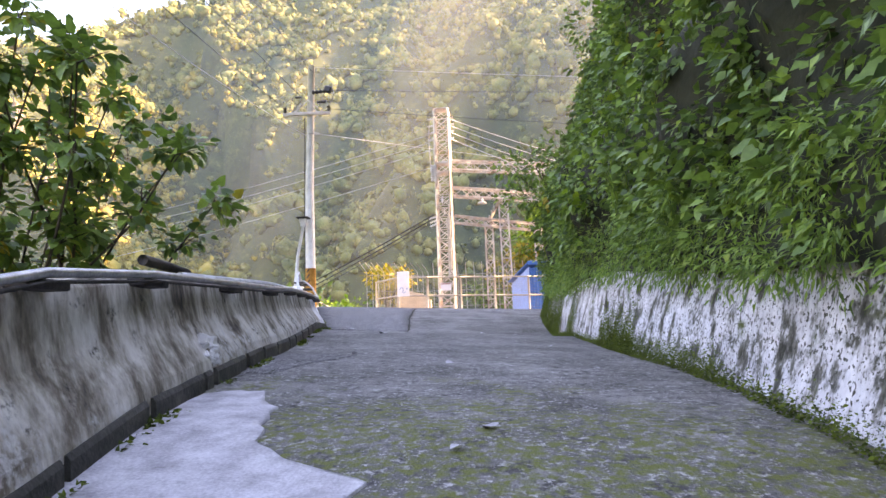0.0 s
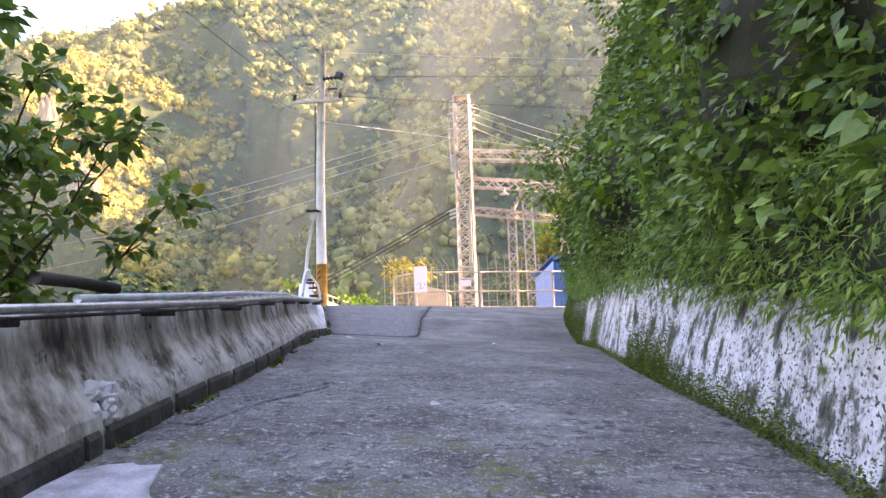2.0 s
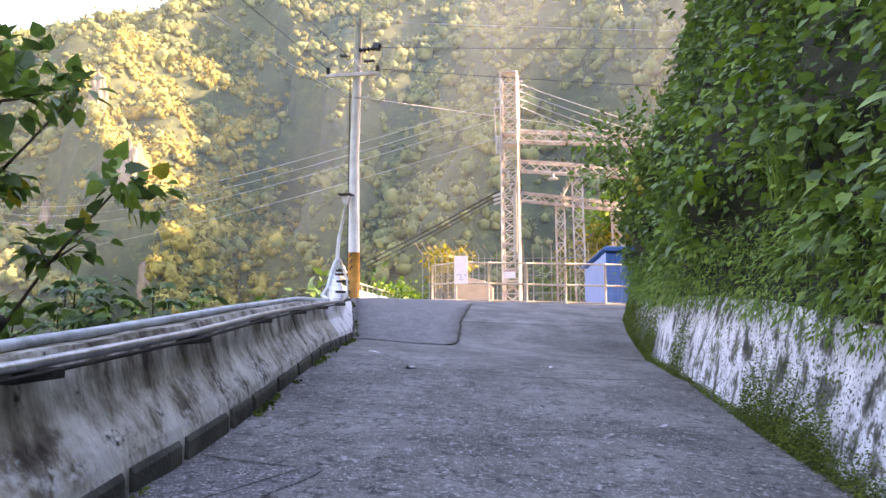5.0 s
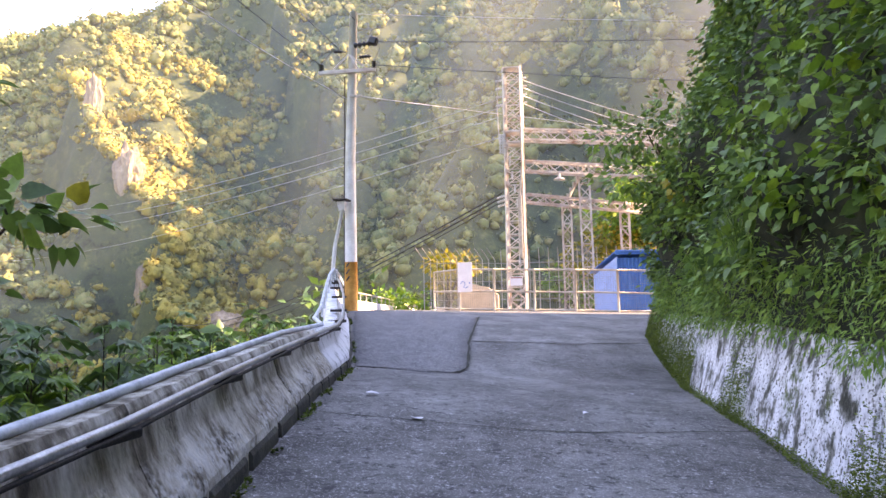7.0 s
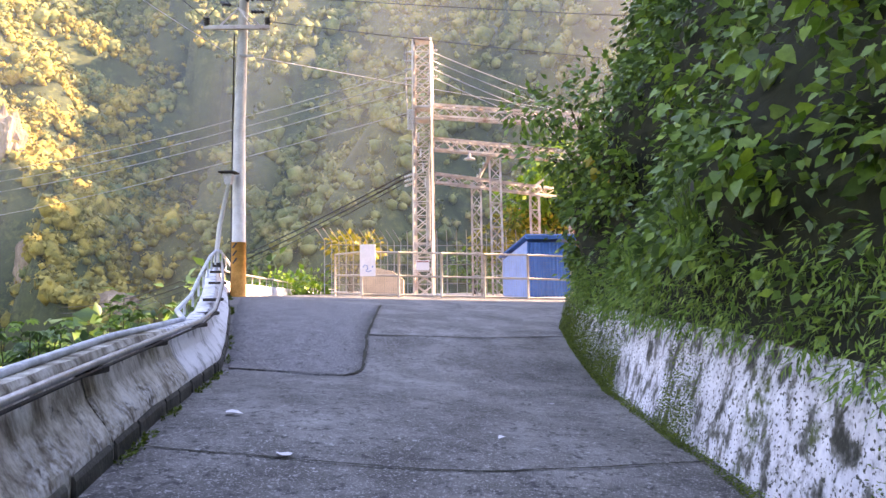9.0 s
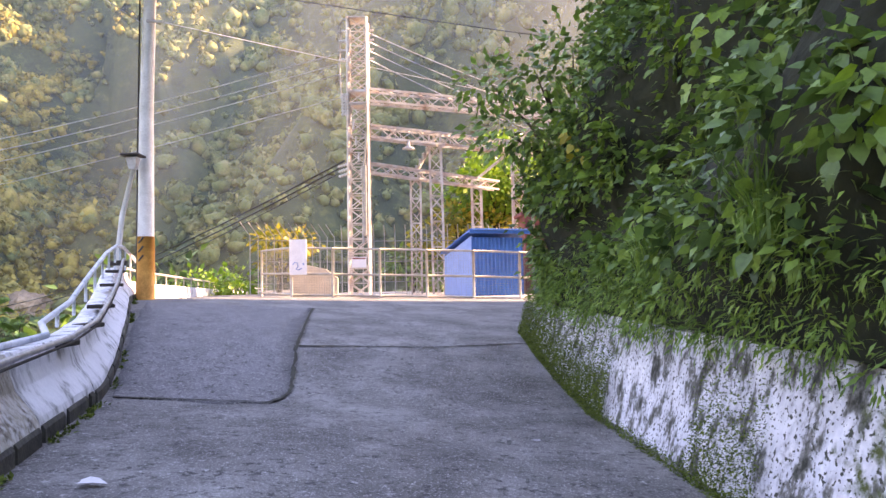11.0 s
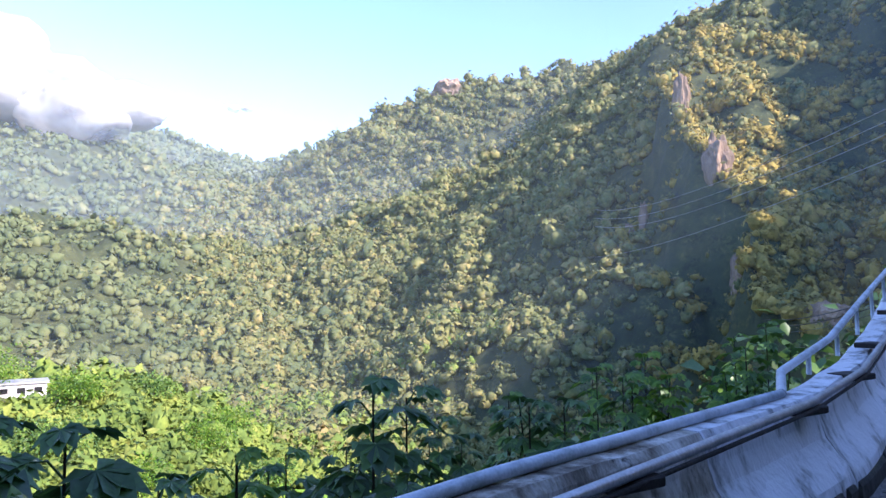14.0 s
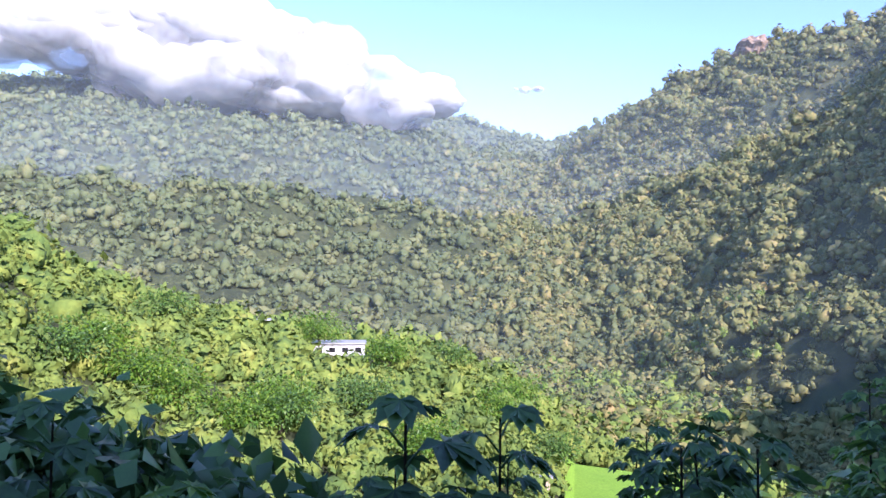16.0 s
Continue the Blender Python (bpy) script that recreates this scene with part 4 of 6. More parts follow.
gantry = thing("substation_gantry", "pale lattice steel gantry with columns and cross beams", "gantry", at=(2, 37, 2.0))
G0 = gantry.location


def g_lattice(name, a, b, w, step, leg=0.080, brace=0.055):
    return lattice(name, Vector(a) - G0, Vector(b) - G0, w, gantry, step, 1.0, leg, brace)


g_lattice("beam", (-1.7, 34.1, 9.62), (6.2, 37.3, 9.65), 0.46, 0.62)
g_lattice("beam", (-1.7, 34.3, 8.30), (6.0, 38.2, 8.2), 0.44, 0.62)
g_lattice("beam", (-1.7, 34.6, 6.96), (3.6, 38.4, 6.75), 0.36, 0.6)
g_lattice("column", (0.95, 36.0, 1.9), (0.85, 36.0, 8.6), 0.46, 0.5)
g_lattice("column", (0.05, 36.4, 1.9), (0.05, 36.4, 7.0), 0.40, 0.5)
g_lattice("column", (2.75, 38.2, 1.9), (2.7, 38.2, 6.95), 0.40, 0.5)
g_lattice("column", (4.45, 37.4, 1.9), (4.4, 37.4, 8.6), 0.44, 0.5)
g_lattice("column", (6.0, 37.3, 1.9), (5.9, 37.3, 10.4), 0.46, 0.5)
g_lattice("column", (6.7, 38.5, 1.9), (6.7, 38.5, 10.4), 0.46, 0.5)
part("beam_strut", Build().bar(Vector((0.05, 36.4, 7.0)) - G0, Vector((0.85, 36.0, 8.4)) - G0, 0.10, 0.10), M_LATTICE, gantry)
part("beam_strut", Build().bar(Vector((2.7, 38.2, 7.0)) - G0, Vector((4.4, 37.4, 8.3)) - G0, 0.10, 0.10), M_LATTICE, gantry)
part("beam_strut", Build().bar(Vector((4.4, 37.4, 8.5)) - G0, Vector((6.1, 37.3, 9.8)) - G0, 0.10, 0.10), M_LATTICE, gantry)
for k in range(6):
    t = k / 5
    insulator(Vector((0.1 + 0.7 * t, 36.3 - 0.3 * t, 7.05 + 1.2 * t)) - G0, (0, -0.2, 1), 0.3, 0.07, gantry, M_CERAMIC, 4)
gl = thing("yard_lamp", "small pale dish lamp hung under the gantry beam", "lamp", at=(-0.2, 34.8, 7.72))
part("shade", Build().lathe((0, 0, 0), [(0.26, 0.0), (0.22, 0.06), (0.08, 0.12), (0.04, 0.35)], 14), M_CERAMIC, gl, smooth=True)

# ---- blue shed ----
shed = thing("metal_shed", "blue sheet-metal shed with mono-pitch roof behind the fence", "shed", at=(2.6, 32.6, 1.95))
shed.rotation_euler = (0, 0, radians(17))
W0, W1, D0, D1 = -0.98, 0.92, -0.85, 1.9
b = Build()
n = 26
sheet = []
for i in range(n + 1):
    x = W0 + (W1 - W0) * i / n
    for dx, off in ((-0.012, 0.0), (0.012, -0.025)) if i % 2 == 0 else ((-0.012, -0.025), (0.012, 0.0)):
        sheet.append((min(max(x + dx, W0), W1), D0 + off))
vs = [(x, y + back, z) for back in (0.0, 0.015) for x, y in sheet for z in (0.0, 2.1)]
k = len(sheet)
b.add(vs, [(2 * i, 2 * i + 2, 2 * i + 3, 2 * i + 1) for i in range(k - 1)] + [(2 * k + 2 * i + 1, 2 * k + 2 * i + 3, 2 * k + 2 * i + 2, 2 * k + 2 * i) for i in range(k - 1)])
part("front_wall", b, M_BLUE, shed, "ribbed deep blue sheet")
# Left side sheet in a paler blue than the front.
b = Build().add([(W0 - 0.01, D0, 0), (W0 - 0.01, D1, 0), (W0 - 0.01, D1, 1.55), (W0 - 0.01, D0, 2.15), (W0 + 0.03, D0, 0), (W0 + 0.03, D1, 0), (W0 + 0.03, D1, 1.55), (W0 + 0.03, D0, 2.15)],
                [(0, 3, 2, 1), (4, 5, 6, 7), (0, 1, 5, 4), (1, 2, 6, 5), (2, 3, 7, 6), (3, 0, 4, 7)])
part("side_wall", b, M_PALEBLUE, shed, "pale blue side sheet")
b = Build().box((W1, (D0 + D1) / 2, 0.85), (0.04, D1 - D0, 1.7))
part("side_wall", b, M_BLUE, shed)
b = Build().box(((W0 + W1) / 2, D1, 0.8), (W1 - W0, 0.04, 1.6))
part("back_wall", b, M_BLUE, shed)
tilt = Euler((radians(-12), 0, 0)).to_matrix()
part("roof", Build().box((0.0, 0.5, 2.02), (2.2, 3.3, 0.06), tilt, 0.01), M_BLUE, shed)
part("fascia", Build().box((0.0, D0 - 0.22, 2.30), (2.24, 0.04, 0.17), None, 0.008), M_BLUE, shed)

red = thing("utility_building", "dull red clad substation building with pale downpipes", "building", at=(5.6, 34.6, 1.9))
part("wall", Build().box((0, 0, 1.55), (3.0, 1.6, 3.1), None, 0.02), M_RED, red)
for k in range(14):
    part("cladding_strip", Build().box((0, -0.82, 0.25 + 0.2 * k), (3.0, 0.04, 0.03)), M_RED, red)
for x in (-1.2, 0.2):
    part("downpipe", Build().tube([(x, -0.9, 0), (x, -0.9, 3.0)], 0.06, 8), M_FENCE, red, smooth=True)
part("roof", Build().box((0, 0, 3.16), (3.3, 1.9, 0.12), None, 0.02), M_RED, red)
hut = thing("plaster_wall", "sunlit cream plaster gable wall behind the fence corner", "wall", at=(-3.3, 31.0, 2.0))
part("wall", Build().add([(-0.8, 0, 0), (0.75, 0, 0), (0.75, 0, 0.75), (0.35, 0, 1.05), (-0.3, 0, 1.2), (-0.8, 0, 1.2), (-0.8, 0.2, 0), (0.75, 0.2, 0), (0.75, 0.2, 0.75), (0.35, 0.2, 1.05), (-0.3, 0.2, 1.2), (-0.8, 0.2, 1.2)],
     [(5, 4, 3, 2, 1, 0), (6, 7, 8, 9, 10, 11)] + [(i, (i + 1) % 6, 6 + (i + 1) % 6, 6 + i) for i in range(6)]), M_CREAM, hut)
ypts = [(-5.5, 29.4), (7, 29.4), (9, 45), (-8, 45)]
yard = mesh_object("yard_floor", [(x, y, 2.06) for x, y in ypts] + [(x, y, 1.6) for x, y in ypts], [(0, 1, 2, 3), (0, 4, 5, 1), (1, 5, 6, 2), (2, 6, 7, 3), (3, 7, 4, 0)], M_YARD)
tagged(yard, "pale sunlit concrete yard of the substation", "floor", kind="structure")

# ---- wooded bank above the retaining wall ----
# Last points: out of view, placed so the hill's shadow ends near the yard.
PLAN = [(3.25, -14.0), (3.1, -4.0), (2.95, 1.0), (2.85, 4.0), (2.78, 7.0), (2.6, 9.7), (2.42, 12.5), (2.36, 16.4), (2.2, 18.6), (2.3, 19.7), (2.9, 20.6), (4.4, 22.6), (6.2, 26.0), (8.0, 29.6), (14.0, 32.0), (30.0, 37.5), (56.0, 46.5)]


def plan_at(s):
    """A point of the bank's foot and the way into the hill there; s runs from 0 to 1."""
    seg = [math.dist(a, b) for a, b in zip(PLAN[:-1], PLAN[1:])]
    d = s * sum(seg)
    for (a, b), ln in zip(zip(PLAN[:-1], PLAN[1:]), seg):
        if d <= ln:
            t = d / ln
            dx, dy = (b[0] - a[0]) / ln, (b[1] - a[1]) / ln
            return a[0] + (b[0] - a[0]) * t, a[1] + (b[1] - a[1]) * t, dy, -dx
        d -= ln
    return (*PLAN[-1], 0.0, -1.0)


PLAN_LENGTH = sum(math.dist(a, b) for a, b in zip(PLAN[:-1], PLAN[1:]))
CORNER_S = sum(math.dist(a, b) for a, b in zip(PLAN[:10], PLAN[1:11])) / PLAN_LENGTH


def bank_point(s, h):
    """A point on the bank: s along its foot, h metres above the foot."""
    x, y, nx, ny = plan_at(s)
    # near the corner the way into the hill turns smoothly
    if s < CORNER_S:
        nx, ny = 0.97, -0.2
    k = math.exp(-((s - CORNER_S) * PLAN_LENGTH / 2.5) ** 2)
    nx, ny = nx * (1 - k) + 0.75 * k, ny * (1 - k) - 0.66 * k
    foot = float(np.interp(y, WALL_TOP_Y, WALL_TOP_Z)) if y < 20.5 and x < 3.3 else 1.95
    lump = 0.28 * math.sin(s * PLAN_LENGTH * 1.1 + 0.7 * h) + 0.22 * math.sin(h * 1.9 + s * PLAN_LENGTH * 0.6) + 0.18 * math.sin(s * PLAN_LENGTH * 2.7 - h * 1.3)
    belly = 0.12 * math.exp(-((h - 1.2) / 1.1) ** 2)
    inward = 0.12 * h + 0.030 * h * h * (h < 9) + (2.43 + 0.36 * (h - 9)) * (h >= 9) - belly + lump * min(1, h / 1.2) * 0.95
    return Vector((x + nx * inward, y + ny * inward, foot + h))


# Upper rows are out of view, added so the hill shades road and valley.
hs = [0, 0.25, 0.5, 0.8, 1.1, 1.5, 2, 2.5, 3, 3.6, 4.3, 5, 6, 7, 8, 9, 10.5, 13, 17, 22, 30, 44, 60, 80]
ns = 220
vs = []
for i in range(ns + 1):
    row = [bank_point(i / ns, h) for h in hs]
    # Unseen skirt behind the crest, added so no sun slips under the slope.
    back = row[-1] + Vector((30, -8, -3))
    vs += row + [back, Vector((back.x, back.y, -12))]
m = len(hs) + 2
fs = [(i * m + k, i * m + k + 1, (i + 1) * m + k + 1, (i + 1) * m + k) for i in range(ns) for k in range(m - 1)]
bank = mesh_object("hillside", vs, fs, M_SHADED_SOIL)
tagged(bank, "steep earth bank hidden under dense undergrowth, near-black to stand for shade between leaves", "hillside", kind="structure")


# Unseen solid inside the hill, added to keep sun from leaking onto the road.
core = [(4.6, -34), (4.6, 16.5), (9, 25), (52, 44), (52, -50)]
sun_block_z = [5.5, 5.5, 9, 50, 50]
mesh_object("hill_sun_block", [(x, y, -8) for x, y in core] + [(x, y, z) for (x, y), z in zip(core, sun_block_z)],
            [(4, 3, 2, 1, 0), (5, 6, 7), (5, 7, 8), (5, 8, 9)] + [(i, (i + 1) % 5, 5 + (i + 1) % 5, 5 + i) for i in range(5)], M_SHADED_SOIL, bank)


def bank_leaves(name, count, lo, hi, s0, s1, size, shape, mat, label, out, seed, droop=0.5, clump=0.35):
    """Undergrowth in clumps on the bank."""
    g = np.random.default_rng(seed)
    nc = max(20, count // 26)
    pts, dirs = [], []
    cs, ch = g.uniform(s0, s1, nc), lo + (hi - lo) * g.uniform(0, 1, nc) ** 1.15
    for s, h in zip(cs, ch):
        c = bank_point(s, h)
        x, y, nx, ny = plan_at(s)
        k = 26
        r = g.uniform(0.5, 1.2) * clump
        o = g.normal(0, 1, (k, 3))
        o /= np.linalg.norm(o, axis=1, keepdims=True)
        rad = g.uniform(0.35, 1.0, (k, 1)) * r
        push = g.uniform(0, out)
        p = np.array(c) + o * rad - np.array((nx, ny, -0.35)) * push
        d = o * 0.9 - np.array((nx, ny, 0)) * 0.5 + np.array((0, 0, -droop)) + g.normal(0, 0.3, (k, 3))
        pts.append(p)
        dirs.append(d)
    pts, dirs = np.concatenate(pts), np.concatenate(dirs)
    v, f = scatter(pts, dirs, size * g.uniform(0.55, 1.35, len(pts)), shape, 0.6, seed + 1)
    ob = raw_mesh(name, v, f, mat)
    return tagged(ob, label, "undergrowth", kind="stuff")


ALONG = 65.05 / PLAN_LENGTH
S_END = 0.685 * ALONG
bank_leaves("undergrowth", 42000, 0.15, 9.5, 0.12 * ALONG, S_END, 0.105, LEAF_SIMPLE, M_LEAF, "dense mixed green undergrowth covering the steep bank", 0.22, 11, 0.5, 0.30)
bank_leaves("undergrowth", 15000, 0.6, 9.0, 0.12 * ALONG, S_END, 0.115, LEAF_HEART, M_LEAF, "broad-leaved climbers hanging over the bank", 0.28, 12, 0.8, 0.34)
bank_leaves("undergrowth", 30000, 0.6, 10.0, 0.12 * ALONG, S_END, 0.12, LEAF_SIMPLE, M_LEAF_SHADED, "dark glossy undergrowth in the shade of the bank", 0.1, 13, 0.5, 0.3)
bank_leaves("undergrowth", 9000, 4.0, 12.5, 0.16 * ALONG, S_END, 0.13, LEAF_HEART, M_LEAF, "hanging climber foliage high on the bank", 0.35, 18, 0.9, 0.42)
bank_leaves("undergrowth", 22000, 3.5, 12.0, 0.12 * ALONG, S_END, 0.13, LEAF_SIMPLE, M_LEAF_SHADED, "foliage filling the upper bank, shade put into its dark leaf colour", 0.2, 19, 0.6, 0.40)
bank_leaves("fern_cover", 34000, -0.12, 0.8, 0.12 * ALONG, 0.62 * ALONG, 0.08, LEAF_NARROW, M_GRASS, "soft ferns and low weeds trailing over the wall top", 0.24, 14, 0.7, 0.20)
bank_leaves("undergrowth", 2600, 1.2, 9.0, 0.12 * ALONG, S_END, 0.12, LEAF_HEART, M_LEAF_BRIGHT, "bright young climber leaves on the bank", 0.32, 15, 0.9, 0.36)
bank_leaves("undergrowth", 420, 1.5, 8.0, 0.12 * ALONG, S_END, 0.11, LEAF_HEART, M_LEAF_YELLOW, "yellowing climber leaves on the bank", 0.34, 16, 0.9, 0.3)
bank_leaves("undergrowth", 9000, 0.2, 8.0, 0.50 * ALONG, 0.68 * ALONG, 0.12, LEAF_SIMPLE, M_LEAF_SHADED, "bushes at the end of the bank, shade put into their dark leaf colour", 0.25, 17, 0.5, 0.34)


def blades(name, base, count, length, spread, mat, label, seed, parent=None):
    """A tuft of arching grass blades."""
    g = np.random.default_rng(seed)
    vs, fs = [], []
    for i in range(count):
        a = g.uniform(0, 2 * math.pi)
        out = np.array((math.cos(a), math.sin(a), 0)) * g.uniform(0.2, 1.0) * spread
        ln, w = length * g.uniform(0.5, 1.1), 0.010 * g.uniform(0.7, 1.5)
        side = np.array((-math.sin(a), math.cos(a), 0)) * w
        p0 = np.array(base) + g.normal(0, 0.05, 3) * (1, 1, 0)
        n = len(vs)
        for t in (0, 0.35, 0.7, 1.0):
            c = p0 + out * t ** 1.6 + np.array((0, 0, ln * (t - 0.45 * t * t)))
            wd = side * (1 - t * 0.95)
            vs += [c - wd, c + wd]
        fs += [(n + 2 * k, n + 2 * k + 1, n + 2 * k + 3, n + 2 * k + 2) for k in range(3)]
    return tagged(raw_mesh(name, vs, fs, mat, parent), label, "grass")


for k, (s, h, ln) in enumerate(((0.40, 0.7, 1.1), (0.43, 0.5, 0.9), (0.36, 0.9, 1.2))):
    p = bank_point(s * ALONG, h)
    blades("grass_tuft", (p.x - 0.2, p.y, p.z - 0.05), 70, ln, 0.55, M_GRASS, "long arching grass tuft growing on the bank", 40 + k)

# moss and weeds along the wall foot and face
def foot_growth(name, y0, y1, count, size, up, mat, label, seed, climb=0.0):
    g = np.random.default_rng(seed)
    y = g.uniform(y0, y1, count)
    t = np.abs(g.normal(0, up, count))
    xb = wall_x(y)
    pts = np.stack([xb - 0.05 + 0.30 * t / 1.2 - g.uniform(0, 0.07, count), y, road_z(xb, y) + t], -1)
    d = np.stack([-np.ones(count), g.normal(0, 0.8, count), g.normal(0.1, 0.7, count)], -1)
    v, f = scatter(pts, d, size * g.uniform(0.5, 1.4, count), LEAF_SIMPLE, 0.6, seed)
    return tagged(raw_mesh(name, v, f, mat, None), label, "moss", kind="stuff")


foot_growth("moss", 5.5, 9.5, 9000, 0.02, 0.11, M_MOSS, "green moss and small weeds at the wall foot", 51)
foot_growth("moss", 8.2, 10.0, 7000, 0.022, 0.26, M_MOSS, "thick mossy weeds climbing the wall", 52)
foot_growth("moss", 9.5, 20.5, 9000, 0.02, 0.05, M_MOSS, "line of moss and weeds at the wall foot", 53)
foot_growth("moss", 15.5, 20.6, 20000, 0.026, 0.42, M_MOSS, "bright moss covering the end of the wall", 54)
foot_growth("moss", 12.3, 13.3, 3500, 0.02, 0.40, M_MOSS, "moss streak running down the wall", 55)
foot_growth("moss", 1.0, 5.5, 3500, 0.025, 0.07, M_MOSS, "sparse moss at the wall foot", 56)
g = np.random.default_rng(57)
yy = np.concatenate([g.uniform(2.5, 24, 2600)])
xx = base_x(yy) + 0.05 + np.abs(g.normal(0, 0.035, len(yy)))
keep = np.sin(yy * 2.3) + np.sin(yy * 5.1 + 1) > 0.1
xx, yy = xx[keep], yy[keep]
v, f = scatter(np.stack([xx, yy, road_z(xx, yy) + 0.005], -1), np.stack([g.normal(0.4, 0.6, len(xx)), g.normal(0, 0.6, len(xx)), g.uniform(0.1, 0.9, len(xx))], -1), 0.04 * g.uniform(0.5, 1.5, len(xx)), LEAF_SIMPLE, 0.6, 58)
tagged(raw_mesh("weeds", v, f, M_MOSS), "small weeds and moss along the barrier foot", "weeds", kind="stuff")

# fallen leaves and scraps on the road
for k, (x, y, s) in enumerate(((-2.0, 12.5, 0.16), (-1.1, 11.3, 0.15), (0.5, 12.28, 0.08), (0.38, 6.46, 0.07), (0.88, 3.75, 0.11), (0.72, 3.45, 0.08), (-0.7, 7.3, 0.06), (1.1, 14.2, 0.10), (-0.35, 4.3, 0.06), (-2.6, 12.2, 0.11), (1.5, 9.2, 0.07))):
    v, f = scatter(np.array([(0, 0, 0)]), np.array([(math.cos(k * 2.1), math.sin(k * 2.1), 0.05)]), [s], LEAF_HEART, 0.2, k)
    ob = raw_mesh("fallen_leaf", v, f, M_SIGN if k in (0, 1, 2) else M_PALE)
    ob.location = (x, y, float(road_z(x, y)) + 0.022)
    tagged(ob, "pale dry fallen leaf lying on the road", "leaf", "fallen leaves on the road")


# ---- trees and shrubs ----
def branchy(root, base, height, spread, stems, mat, seed, thick=0.03, lean=(0, 0)):
    """Stems and twigs; returns the twig ends with their ways."""
    g = random.Random(seed)
    ends = []
    for i in range(stems):
        a = 2 * math.pi * i / stems + g.uniform(-0.5, 0.5)
        pts = [Vector(base)]
        d = Vector((math.cos(a) * spread * 0.5 + lean[0], math.sin(a) * spread * 0.5 + lean[1], height)).normalized()
        step = height * g.uniform(0.75, 1.05) / 6
        for k in range(6):
            d = (d + Vector((g.uniform(-0.22, 0.22) + 0.08 * math.cos(a) * spread, g.uniform(-0.22, 0.22) + 0.08 * math.sin(a) * spread, 0.02))).normalized()
            pts.append(pts[-1] + d * step)
            if k > 0:
                for _ in range(2):
                    b = g.uniform(0, 2 * math.pi)
                    side = (d * 0.5 + Vector((math.cos(b), math.sin(b), g.uniform(-0.2, 0.4)))).normalized()
                    tw = [pts[-1]]
                    ln = spread * g.uniform(0.25, 0.6)
                    for q in range(3):
                        side = (side + Vector((g.uniform(-0.25, 0.25), g.uniform(-0.25, 0.25), g.uniform(-0.2, 0.15)))).normalized()
                        tw.append(tw[-1] + side * ln / 3)
                        ends.append((tw[-1], side))
                    part("twig", Build().tube(tw, [thick * 0.35, thick * 0.3, thick * 0.22, thick * 0.1], 5), mat, root, smooth=True)
        part("stem", Build().tube(pts, [thick * (1 - 0.12 * q) for q in range(7)], 7), mat, root, smooth=True)
        ends.append((pts[-1], d))
    return ends


def leafy(root, ends, per, radius, size, shape, mat, seed, droop=0.6):
    g = np.random.default_rng(seed)
    pts, dirs = [], []
    for p, d in ends:
        o = g.normal(0, 1, (per, 3))
        o /= np.linalg.norm(o, axis=1, keepdims=True)
        pts.append(np.array(p) + o * radius * g.uniform(0.2, 1, (per, 1)))
        dirs.append(o + np.array(d) * 0.6 + (0, 0, -droop))
    pts, dirs = np.concatenate(pts), np.concatenate(dirs)
    v, f = scatter(pts, dirs, size * g.uniform(0.6, 1.25, len(pts)), shape, 0.35, seed)
    return raw_mesh("leaves", v, f, mat, root)


for k, (x, y, h, sp, n, per) in enumerate(((-3.75, 6.9, 3.5, 0.70, 8, 9), (-4.3, 6.5, 3.7, 0.70, 8, 9), (-4.95, 6.2, 3.4, 0.70, 7, 9))):
    z = float(land(np.array(x), np.array(y)))
    sh = thing("shrub", "tall shrub with heart-shaped green leaves leaning over the barrier", "shrub", "shrubs behind the barrier", at=(x, y, z - 0.1))
    ends = branchy(sh, (0, 0, 0), h + 1.1 - z, sp, n, M_BARK, 60 + k, 0.028)
    leafy(sh, ends, per, 0.20, 0.125, LEAF_HEART, M_LEAF, 70 + k)
    tagged(leafy(sh, ends[::6], 2, 0.16, 0.13, LEAF_HEART, M_LEAF_YELLOW, 80 + k), "few yellow leaves")

# palmate-leaved herbs behind the barrier
LOBES = []
for ang, ln in ((-110, 0.55), (-62, 0.8), (-24, 0.97), (24, 0.97), (62, 0.8), (110, 0.55), (0, 1.05)):
    a = radians(ang)
    c, s_ = math.sin(a), math.cos(a)
    LOBES.append([(0, 0, 0), (c * ln * 0.5 + s_ * 0.27 * ln, s_ * ln * 0.5 - c * 0.27 * ln, 0.02), (c * ln, s_ * ln, -0.22 * ln), (c * ln * 0.5 - s_ * 0.27 * ln, s_ * ln * 0.5 + c * 0.27 * ln, 0.02)])
LEAF_PALM = (np.array([p for lobe in LOBES for p in lobe]), np.array([t for i in range(len(LOBES)) for t in ((4 * i, 4 * i + 1, 4 * i + 2), (4 * i, 4 * i + 2, 4 * i + 3))]))


